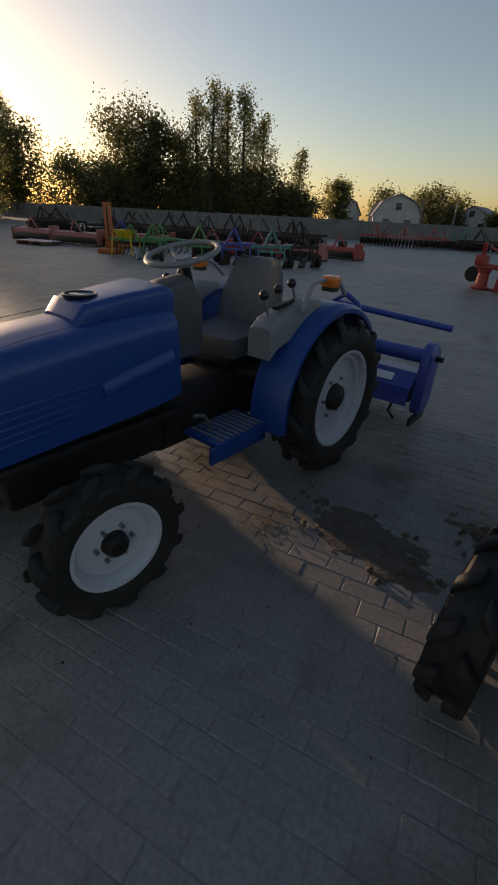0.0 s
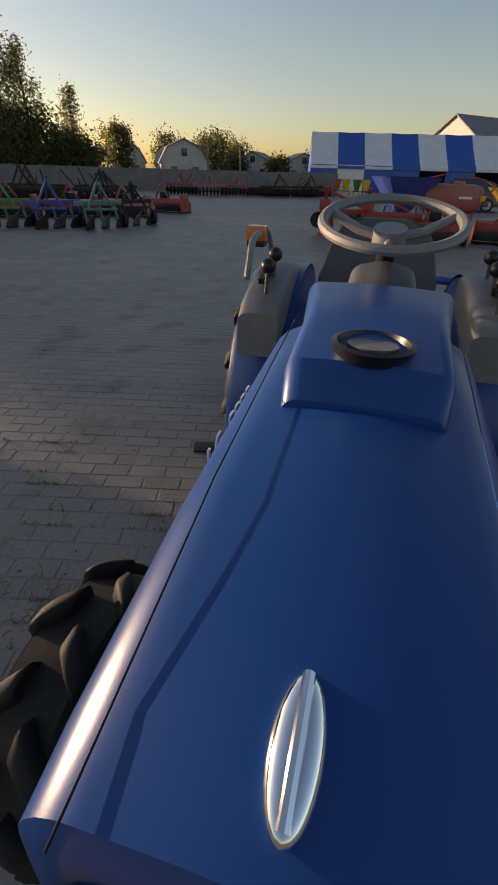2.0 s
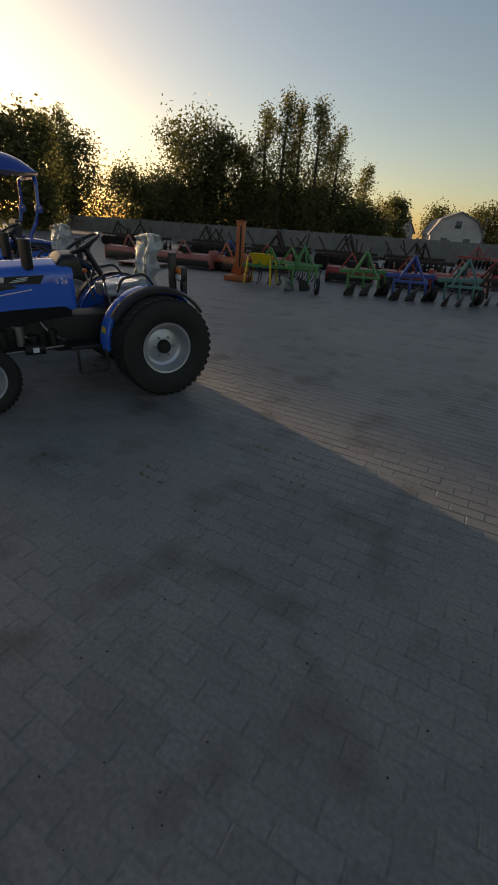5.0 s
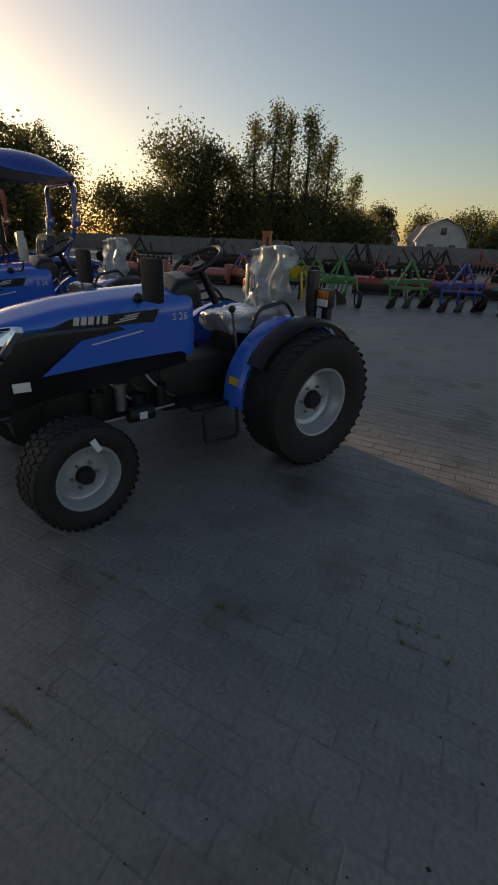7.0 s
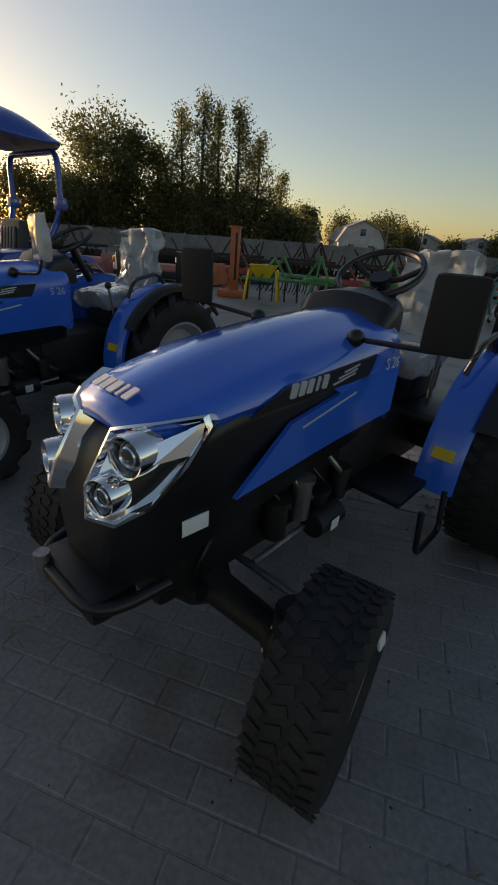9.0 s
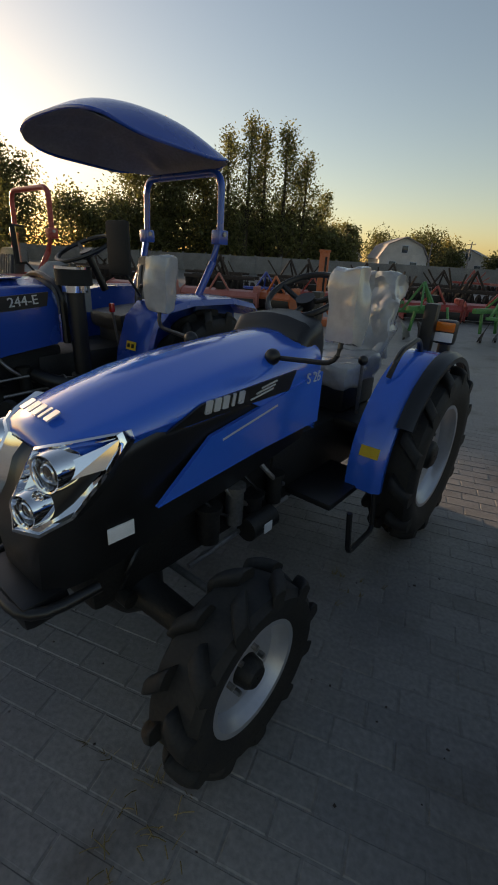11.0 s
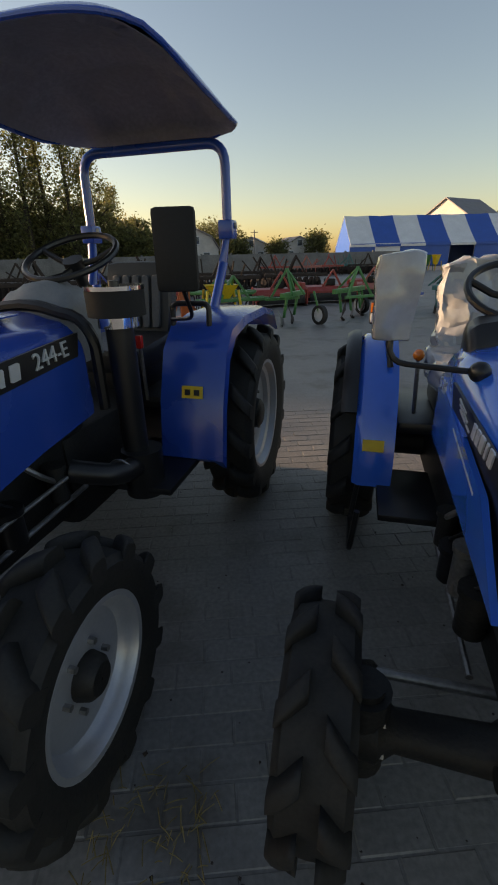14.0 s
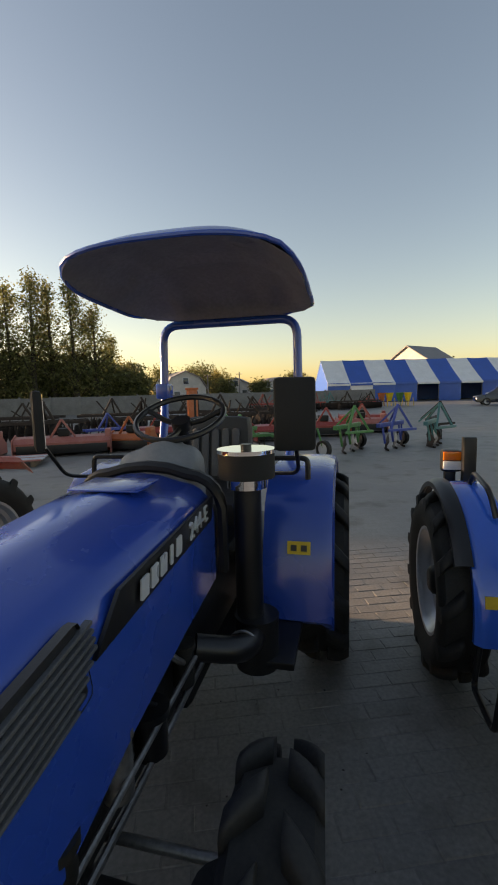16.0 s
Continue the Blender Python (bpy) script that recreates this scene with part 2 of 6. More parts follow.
def rod(bm, a, b, r, seg=10):
    a, b = Vector(a), Vector(b)
    q = (b - a).to_track_quat("Z", "Y").to_matrix()
    ring = [Vector((r * math.cos(2 * math.pi * i / seg), r * math.sin(2 * math.pi * i / seg), 0)) for i in range(seg)]
    return loft(bm, [[a + q @ p for p in ring], [b + q @ p for p in ring]])


def tube(bm, pts, r, seg=10, closed=False):
    pts = [Vector(p) for p in pts]
    rings = []
    n = len(pts)
    ref = Vector((0.123, 0.31, 0.94))
    for i, p in enumerate(pts):
        t = (pts[(i + 1) % n] - pts[i - 1]) if closed else (pts[min(i + 1, n - 1)] - pts[max(i - 1, 0)])
        t.normalize()
        u = t.cross(ref).normalized()
        w = t.cross(u)
        rings.append([p + r * (math.cos(2 * math.pi * k / seg) * u + math.sin(2 * math.pi * k / seg) * w) for k in range(seg)])
    if closed:
        rings.append(rings[0])
    return loft(bm, rings, cap=not closed)


def bend(pts, r=0.06, steps=4):
    """Rounds the corners of a line."""
    pts = [Vector(p) for p in pts]
    out = [pts[0]]
    for a, b, c in zip(pts, pts[1:], pts[2:]):
        d1, d2 = (a - b).normalized(), (c - b).normalized()
        p, q = b + d1 * min(r, (a - b).length / 2), b + d2 * min(r, (c - b).length / 2)
        for k in range(steps + 1):
            t = k / steps
            out.append((1 - t) ** 2 * p + 2 * t * (1 - t) * b + t * t * q)
    return out + [pts[-1]]


def plate(pts, thick):
    """A flat polygon, thickened along its own normal."""
    bm = bmesh.new()
    pts = [Vector(p) for p in pts]
    nrm = (pts[1] - pts[0]).cross(pts[2] - pts[0]).normalized()
    return loft(bm, [pts, [p + nrm * thick for p in pts]])


def slab(pts, vec):
    """A polygon pulled along vec."""
    pts, vec = [Vector(p) for p in pts], Vector(vec)
    return loft(bmesh.new(), [pts, [p + vec for p in pts]])


def hood_ring(y, w, top, low, r, crown=0.0, wl=None, lean=0.0):
    """Half-round bonnet section: w half width, rounded shoulders of radius r, bottom half width wl; lean tips it ahead at the bottom."""
    wl = w if wl is None else wl
    right = [(wl, low), (wl + (w - wl) * 0.6, low + (top - r - low) * 0.55)]
    for k in range(6):
        a = math.pi / 2 * k / 5
        right.append((w - r + r * math.cos(a), top - crown - r + r * math.sin(a)))
    right.append(((w - r) * 0.5, top - crown * 0.25))
    full = right + [(0, top)] + [(-x, z) for x, z in right[::-1]]
    return [Vector((x, y - lean * (top - z), z)) for x, z in full]


def text(name, body, size, m, material, parent, depth=0.002):
    cu = bpy.data.curves.new(name, "FONT")
    cu.body, cu.size, cu.extrude = body, size, depth
    cu.align_x, cu.align_y = "CENTER", "CENTER"
    ob = new(name, cu)
    ob.data.materials.append(material)
    ob.parent, ob.matrix_basis = parent, m
    return ob


def letter_bars(count, width, height, m, material, parent, name="badge_mark"):
    """A maker's badge as slanted plain marks, each raised on its own."""
    step = width / count
    h, sl = height / 2, 0.24
    for k in range(count):
        x = -width / 2 + step * (k + 0.5)
        w = step * (0.18 if k == 3 and count == 5 else 0.38)
        lo = [Vector((x + px + sl * pz, pz, 0)) for px, pz in ((-w, -h * 0.8), (-w * 0.6, -h), (w, -h), (w, h * 0.8), (w * 0.6, h), (-w, h))]
        bm = loft(bmesh.new(), [lo, [p + Vector((0, 0, 0.004)) for p in lo]])
        bmesh.ops.transform(bm, matrix=m, verts=bm.verts)
        part(name, bm, material, parent, "pale raised badge mark", smooth=0)


def empty(name, m, label, category, group="", kind=""):
    e = new(name)
    e.matrix_basis = m
    e.empty_display_size = 0.2
    return tagged(e, label, category, group, kind)


# ---- wheels ----
def wheel(parent, c, R, width, rim_r, side, lugs, rim_mat, turn=0.0, turf=False, name="wheel"):
    """A tractor wheel at c; side +1 shows its dish to +x. turn: degrees of steering."""
    w = width / 2
    m = pose(*c, 0, 0, turn)
    bm = bmesh.new()
    tread = R * (0.985 if turf else 0.89 if R < 0.4 else 0.91)
    prof = [(-w * 0.72, rim_r), (-w * 0.98, rim_r + (R - rim_r) * 0.3), (-w, rim_r + (R - rim_r) * 0.6), (-w * 0.93, tread - 0.02), (-w * 0.8, tread - 0.004), (0, tread),
            (w * 0.8, tread - 0.004), (w * 0.93, tread - 0.02), (w, rim_r + (R - rim_r) * 0.6), (w * 0.98, rim_r + (R - rim_r) * 0.3), (w * 0.72, rim_r), (0, rim_r - 0.01)]
    lathe(bm, prof, m, 44)
    if turf:
        n, tb = 40, bmesh.new()
        for k in range(n):
            a = 2 * math.pi * k / n
            for j in range(4):
                x = -w * 0.72 + w * 1.44 * j / 3
                aa = a + (j % 2) * math.pi / n
                vs = bmesh.ops.create_cube(tb, size=1)["verts"]
                bmesh.ops.transform(tb, matrix=m @ Matrix.Rotation(aa, 4, "X") @ pose(x, 0, tread + 0.001, 0, 0, 25 if j % 2 else -25) @ Matrix.Diagonal((w * 0.36, R * 0.085, 0.0045, 1)), verts=vs)
    else:
        lug_meshes = []
        for sd in (-1, 1):
            rings = []
            for t in range(5):
                f = t / 4
                x = sd * (0.02 + (w * 1.0 - 0.02) * f)
                aa = 0.85 * w / R * f
                top = R - (0.03 * f ** 3) * R / 0.5
                base = tread - 0.012 - (0.05 * f ** 4) * R / 0.5
                hw = (0.098 if R < 0.4 else 0.072) * (1.1 - 0.12 * f)
                rings.append([Vector((x, -rr * math.sin(aa + da), rr * math.cos(aa + da))) for da, rr in ((-hw * 1.25, base), (hw * 1.25, base), (hw * 0.95, top - 0.013), (hw * 0.78, top - 0.004), (hw * 0.5, top), (-hw * 0.5, top), (-hw * 0.78, top - 0.004), (-hw * 0.95, top - 0.013))])
            lb = loft(bmesh.new(), rings)
            bmesh.ops.recalc_face_normals(lb, faces=lb.faces)
            lm = bpy.data.meshes.new("lug")
            lb.to_mesh(lm)
            lb.free()
            lm.materials.append(RUBBER)
            for f_ in lm.polygons:
                f_.use_smooth = len(f_.vertices) == 4
            lug_meshes.append(lm)
    tyre_w = empty_part(name, parent)
    part("tyre", bm, RUBBER, tyre_w, "black rubber turf tyre" if turf else "black rubber tyre with deep chevron lugs")
    if turf:
        tagged(part("tread", tb, RUBBER, tyre_w, smooth=0), "low rubber tread blocks", kind="stuff")
    for k in range(0 if turf else lugs):
        for lm, sh in zip(lug_meshes, (-0.25, 0.25)):
            lo = new("lug", lm)
            lo.parent, lo.matrix_basis = tyre_w, m @ Matrix.Rotation(2 * math.pi * (k + sh) / lugs, 4, "X")
    bm = bmesh.new()
    s = side
    r = rim_r
    rp = [(s * w * 0.74, r + 0.014), (s * w * 0.80, r + 0.012), (s * w * 0.78, r - 0.004), (s * w * 0.5, r - 0.02), (s * w * 0.42, r * 0.86), (s * w * 0.2, r * 0.82), (s * w * 0.12, r * 0.70),
          (s * w * 0.22, r * 0.45), (s * w * 0.26, r * 0.2), (s * w * 0.26, 0.004), (s * w * 0.14, 0.004), (0, r * 0.6), (-s * w * 0.1, r * 0.84), (-s * w * 0.72, r + 0.012), (-s * w * 0.70, r - 0.012), (0, r - 0.03), (s * w * 0.5, r - 0.012)]
    lathe(bm, rp, m, 40)
    rim = part("rim", bm, rim_mat, tyre_w, "dusty painted steel dish rim")
    bm = bmesh.new()
    lathe(bm, [(s * w * 0.24, 0.004), (s * w * 0.24, r * 0.30), (s * (w * 0.24 + 0.035), r * 0.27), (s * (w * 0.24 + 0.05), r * 0.2), (s * (w * 0.24 + 0.05), 0.004)], m, 20)
    part("hub", bm, BLACKIRON, tyre_w, "black wheel hub")
    for k in range(6):
        a = 2 * math.pi * k / 6
        bm = bmesh.new()
        p = Vector((s * w * 0.2, r * 0.42 * math.cos(a), r * 0.42 * math.sin(a)))
        rod(bm, m @ p, m @ (p + Vector((s * 0.022, 0, 0))), 0.010, 6)
        part("bolt", bm, STEEL, tyre_w)
    return tyre_w


def empty_part(name, parent):
    e = new(name)
    e.empty_display_size = 0.1
    e.parent = parent
    return e


def fender(parent, c, R, x0, x1, a0, a1, material, inner=True, lip=None, name="fender", low=None):
    """A mudguard over a wheel at c: a curved top from x0 (inner) to x1 and an inner panel. Angles from straight back (0) over the top (90) to the front (180)."""
    bm = bmesh.new()
    rings = []
    n = 18
    s = 1 if x1 > x0 else -1
    for k in range(n + 1):
        a = radians(a0 + (a1 - a0) * k / n)
        u = Vector((0, math.cos(a), math.sin(a)))
        base = Vector(c)
        sec = [(x0, 0), (x1 - s * 0.03, 0), (x1, -0.02), (x1, -0.045), (x1 - s * 0.012, -0.045), (x1 - s * 0.035, -0.014), (x0, -0.014)]
        rings.append([Vector((x, 0, 0)) + Vector((0, base.y, base.z)) + u * (R + d) for x, d in sec])
    loft(bm, rings)
    f = part(name, bm, material, parent)
    if inner:
        pts = []
        for k in range(n + 1):
            a = radians(a0 + (a1 - a0) * k / n)
            pts.append(Vector((x0, c[1] + math.cos(a) * (R - 0.002), c[2] + math.sin(a) * (R - 0.002))))
        lo = c[2] if low is None else low
        pts += [Vector((x0, pts[-1].y, lo)), Vector((x0, pts[0].y, lo))]
        bm = bmesh.new()
        loft(bm, [pts, [p + Vector((s * 0.012, 0, 0)) for p in pts]])
        part("inner_panel", bm, material, f)
    return f


def ring_tube(bm, c, R, r, m, seg=32, sec=8):
    pts = [m @ Vector((R * math.cos(2 * math.pi * k / seg), R * math.sin(2 * math.pi * k / seg), 0)) for k in range(seg)]
    rings = []
    for k in range(seg):
        a = 2 * math.pi * k / seg
        rings.append([m @ Vector(((R + r * math.cos(b)) * math.cos(a), (R + r * math.cos(b)) * math.sin(a), r * math.sin(b))) for b in [2 * math.pi * j / sec for j in range(sec)]])
    rings.append(rings[0])
    vs = [[bm.verts.new(p) for p in ring] for ring in rings[:-1]]
    vs.append(vs[0])
    for a, b in zip(vs, vs[1:]):
        for i in range(sec):
            bm.faces.new((a[i], a[(i + 1) % sec], b[(i + 1) % sec], b[i]))
    return bm


def steering(parent, c, R, tilt, rim_mat=BLACK, spoke_mat=BLACK):
    m = pose(*c, tilt, 0, 0)
    bm = ring_tube(bmesh.new(), c, R, 0.014, m)
    s = part("steering_wheel", bm, rim_mat, parent)
    for a in (20, 160, 270):
        bm = bmesh.new()
        p = Vector((R * math.cos(radians(a)), R * math.sin(radians(a)), 0))
        tube(bm, [m @ p, m @ (p * 0.5 + Vector((0, 0, -0.035))), m @ Vector((0, 0, -0.045))], 0.013, 8)
        part("spoke", bm, spoke_mat, s)
    bm = bmesh.new()
    rod(bm, m @ Vector((0, 0, -0.06)), m @ Vector((0, 0, -0.015)), 0.045, 18)
    part("boss", bm, spoke_mat, s)
    bm = bmesh.new()
    rod(bm, m @ Vector((0, 0, -0.30)), m @ Vector((0, 0, -0.05)), 0.026, 12)
    part("column", bm, BLACK, parent)


def soft_slab(c, s, rot=(0, 0, 0), bow=0.0, cuts=5):
    bm = bmesh.new()
    bmesh.ops.create_cube(bm, size=1)
    bmesh.ops.subdivide_edges(bm, edges=bm.edges, cuts=cuts, use_grid_fill=True)
    for v in bm.verts:
        x, y, z = v.co * 2
        k = 1 - 0.10 * (abs(x) ** 4 + abs(y) ** 4 + abs(z) ** 4) / 2
        v.co *= k
        v.co.z += bow * (x * x + y * y) / 2 / max(s[2], 1e-3)
    bmesh.ops.transform(bm, matrix=pose(*c, *rot) @ Matrix.Diagonal((*s, 1)), verts=bm.verts)
    return bm


def crumple(bm, amt, seed):
    """Folds and dents of loose plastic film."""
    for v in bm.verts:
        d = noise.noise_vector(v.co * 9 + Vector((seed, 0, 0)))
        e = noise.noise_vector(v.co * 26 + Vector((0, seed, 0)))
        ridge = 1 - 2 * abs(noise.noise(v.co * 15 + Vector((0, 0, seed))))
        v.co += d * amt + e * amt * 0.35 + d.normalized() * ridge * amt * 0.3
    return bm


# ---- ground, fence and tent ----
def sheet(name, x0, x1, y0, y1, z, material, n=1):
    bm = bmesh.new()
    bmesh.ops.create_grid(bm, x_segments=n, y_segments=n, size=0.5)
    bmesh.ops.transform(bm, matrix=pose((x0 + x1) / 2, (y0 + y1) / 2, z) @ Matrix.Diagonal((x1 - x0, y1 - y0, 1, 1)), verts=bm.verts)
    return part(name, bm, material, smooth=0)


ground = tagged(sheet("ground", -900, 900, -900, 900, -0.002, PAVING), "dusty grey paved yard of worn concrete blocks", "ground", kind="structure")

fence = empty("fence", pose(0, 0, 0), "grey concrete panel fence along the edge of the yard", "fence", kind="structure")
x = -74.0
while x < 3.0:
    part("fence_panel", B((x + 1.2, 40.0 + 0.02 * x, 0.75), (2.36, 0.09, 1.5 + 0.03 * math.sin(x)), 0.01), CONCRETE, fence)
    part("post", B((x, 40.0 + 0.02 * x, 0.8), (0.14, 0.16, 1.6), 0.01), CONCRETE, fence)
    x += 2.4


def tent_hall():
    """A long storage tent with a striped blue and white roof; its ridge runs along local x."""
    a, b = Vector((3.9, 53.6, 0)), Vector((35.9, 52.2, 0))
    L = (b - a).length
    ang = math.degrees(math.atan2(b.y - a.y, b.x - a.x))
    t = empty("storage_tent", pose(a.x, a.y, 0, 0, 0, ang), "long storage tent with a blue and white striped tarpaulin roof", "tent")
    n, d, ridge, eave = 12, 3.6, 5.15, 2.2
    w = L / n
    for k in range(n):
        for s in (-1, 1):
            sag = []
            for f in (0.0, 0.35, 0.7, 1.0):
                y, z = s * d * f, ridge + (eave - ridge) * f - 0.10 * math.sin(math.pi * f)
                sag.append([(k * w, y, z), (k * w + w * 0.5, y, z - 0.05), ((k + 1) * w, y, z), ((k + 1) * w, y, z - 0.03), (k * w + w * 0.5, y, z - 0.08), (k * w, y, z - 0.03)])
            part("roof_stripe", loft(bmesh.new(), [[Vector(p) for p in ring] for ring in sag]), CANVASWHITE if k % 2 == 0 else CANVASBLUE, t, smooth=20)
            v = [(k * w, s * (d + 0.06), eave), ((k + 1) * w, s * (d + 0.06), eave), ((k + 1) * w, s * (d + 0.06), eave - 0.22), (k * w, s * (d + 0.06), eave - 0.22)]
            part("valance", plate(v, 0.02), CANVASWHITE if k % 2 == 0 else CANVASBLUE, t, smooth=0)
    for k in range(n):
        if k in (4, 6, 9):
            continue
        part("wall_panel", B(((k + 0.5) * w, -d + 0.1, 1.15), (w - 0.02, 0.05, 2.3), 0.005), CANVASWHITE if k == 1 else CANVASBLUE, t)
    part("wall_panel", B((L / 2, d - 0.1, 1.15), (L, 0.05, 2.3), 0.005), CANVASBLUE, t)
    for xx in (0.03, L - 0.03):
        part("gable", plate([(xx, -d + 0.1, 0), (xx, d - 0.1, 0), (xx, d - 0.1, eave - 0.1), (xx, 0, ridge - 0.15), (xx, -d + 0.1, eave - 0.1)], 0.03), CANVASBLUE, t, smooth=0)
    for k in range(n + 1):
        part("post", B((k * w, -d + 0.18, 1.15), (0.08, 0.08, 2.3), 0.004), STEEL, t)
    return t


tent_hall()


# ---- houses beyond the fence ----
def house(c, w, d, wall, roof, rz, kind, material=PLASTER, label="pale plastered house with a grey gable roof"):
    h = empty("house", pose(*c, 0, 0, rz), label, "house")
    part("wall", B((0, 0, wall / 2), (w, d, wall), 0.02), material, h)
    if kind == "gambrel":
        pr = [(-w / 2 - 0.3, wall - 0.2), (-w * 0.36, wall + (roof - wall) * 0.62), (0, roof), (w * 0.36, wall + (roof - wall) * 0.62), (w / 2 + 0.3, wall - 0.2)]
    else:
        pr = [(-w / 2 - 0.5, wall - 0.15), (0, roof), (w / 2 + 0.5, wall - 0.15)]
    bm = bmesh.new()
    ring = [Vector((x, -d / 2 - 0.4, z)) for x, z in pr] + [Vector((x, -d / 2 - 0.4, z - 0.16)) for x, z in pr[::-1]]
    loft(bm, [ring, [p + Vector((0, d + 0.8, 0)) for p in ring]])
    part("roof", bm, ROOFING, h, smooth=0)
    for s in (-1, 1):
        g = [Vector((x * 0.96, s * d / 2, z - 0.1)) for x, z in pr]
        part("gable", plate(g if s > 0 else g[::-1], 0.04), material, h, smooth=0)
    for k in (-1, 1):
        wn_ = empty_part("window", h)
        part("window_frame", B((k * w * 0.22, -d / 2 - 0.03, wall * 0.55), (1.2, 0.1, 1.3), 0.01), WHITEPAINT, wn_)
        part("pane", B((k * w * 0.22, -d / 2 - 0.07, wall * 0.55), (1.0, 0.06, 1.1), 0.005), WINDOWGLASS, wn_)
    wn_ = empty_part("window", h)
    part("window_frame", B((0, -d / 2 - 0.07, wall + (roof - wall) * 0.4), (1.1, 0.1, 1.2), 0.01), WHITEPAINT, wn_)
    part("pane", B((0, -d / 2 - 0.11, wall + (roof - wall) * 0.4), (0.9, 0.06, 1.0), 0.005), WINDOWGLASS, wn_)
    return h


house((-14.8, 82, 0), 7.4, 9, 2.6, 5.6, 18, "gambrel", label="pale house with a steep grey mansard roof beyond the fence")
house((-25.0, 86, 0), 5.5, 8, 2.6, 5.4, 22, "gambrel", label="small house with a steep grey roof among trees")
house((-2.4, 97, 0), 8.5, 9, 2.7, 4.8, -12, "gable")
house((5.2, 96, 0), 8.0, 9, 2.7, 4.7, 10, "gable", label="small pale house with a dark gable roof")
house((28.6, 75, 0), 8.0, 8, 6.2, 8.9, 118, "gable", label="tall yellow plastered house with a dark hipped roof")


def pole(c, h):
    p = empty("utility_pole", pose(*c), "thin grey utility pole beyond the fence", "pole", "utility poles")
    bm = bmesh.new()
    loft(bm, [[Vector((r * math.cos(k), r * math.sin(k), z)) for k in [2 * math.pi * j / 10 for j in range(10)]] for r, z in ((0.13, 0), (0.08, h))])
    part("shaft", bm, CONCRETE, p)
    part("crossarm", B((0, 0, h - 0.35), (1.1, 0.08, 0.08), 0.005), WOOD, p)
    for k in (-0.45, 0.45):
        bm = bmesh.new()
        rod(bm, (k, 0, h - 0.32), (k, 0, h - 0.18), 0.04, 8)
        part("insulator", bm, WHITEPAINT, p)


pole((-4.5, 72, 0), 4.9)
pole((-9.6, 76, 0), 4.8)


# ---- trees ----
def tree(name, c, h, w, kind, seed, leaf, label, leaves, size, low=0.12):
    """A tapered trunk with limbs; leaf clumps gather round the limb ends, with gaps between."""
    rng = random.Random(seed)
    t = empty(name, pose(*c), label, "tree", "trees beyond the fence")
    bm = bmesh.new()
    r0 = 0.022 * h
    lean = Vector((rng.uniform(-0.03, 0.03) * h, 0, 0))
    loft(bm, [[Vector((r * math.cos(k) + lean.x * f, r * math.sin(k), z)) for k in [2 * math.pi * j / 8 for j in range(8)]]
              for r, z, f in ((r0 * 1.3, 0, 0), (r0, 0.1 * h, 0.1), (r0 * 0.6, 0.5 * h, 0.5), (r0 * 0.15, 0.96 * h, 1))])
    tips = []
    limbs = 46 if kind == "poplar" else 40
    for k in range(limbs):
        f = low + (0.97 - low) * (k + rng.random()) / limbs
        a = rng.uniform(0, 2 * math.pi)
        if kind == "poplar":
            reach = w * 0.5 * min(1, (1.02 - f) * 2.6) * rng.uniform(0.55, 1.1) * (0.75 + 0.25 * min(1, (f - low) * 5))
            rise = reach * rng.uniform(0.9, 1.5)
        else:
            reach = w * 0.5 * math.sqrt(max(0.05, 1 - ((f - 0.5) / 0.56) ** 2)) * rng.uniform(0.5, 1.12)
            rise = reach * rng.uniform(0.1, 0.7)
        p0 = Vector((lean.x * f, 0, max(0.05, f * h - rise * 0.6)))
        p1 = Vector((lean.x * f + reach * math.cos(a), reach * math.sin(a), min(f * h + rise * 0.4, h)))
        pm = (p0 + p1) / 2 + Vector((0, 0, reach * 0.12))
        tube(bm, [p0, pm, p1], 0.004 * h * (1.1 - f), 5)
        tips += [(p1, 1.0), (pm * 0.35 + p1 * 0.65, 0.9), (pm, 0.7)]
    part("trunk", bm, BARK, t)
    verts, faces = [], []
    clump = (0.085 if kind == "poplar" else 0.10) * (w if kind == "poplar" else w * 0.8) + 0.12
    leaves, size = int(leaves * 1.5), size * 0.74
    for i in range(leaves):
        p, wgt = tips[rng.randrange(len(tips))]
        d = Vector((rng.gauss(0, 1), rng.gauss(0, 1), rng.gauss(0, 1.15)))
        q = p + d * clump * (1.25 - 0.3 * wgt)
        s = size * rng.uniform(0.55, 1.25)
        u = Vector((rng.gauss(0, 1), rng.gauss(0, 1), rng.gauss(0, 0.7))).normalized()
        v = u.orthogonal().normalized()
        v = (v * rng.uniform(-1, 1) + u.cross(v) * rng.uniform(-1, 1)).normalized()
        b = len(verts)
        verts += [q - u * s, q + v * s * 0.55, q + u * s, q - v * s * 0.55]
        faces.append((b, b + 1, b + 2, b + 3))
    me = bpy.data.meshes.new("crown")
    me.from_pydata([tuple(v) for v in verts], [], faces)
    me.materials.append(leaf)
    cr = new("crown", me)
    cr.parent = t
    return t


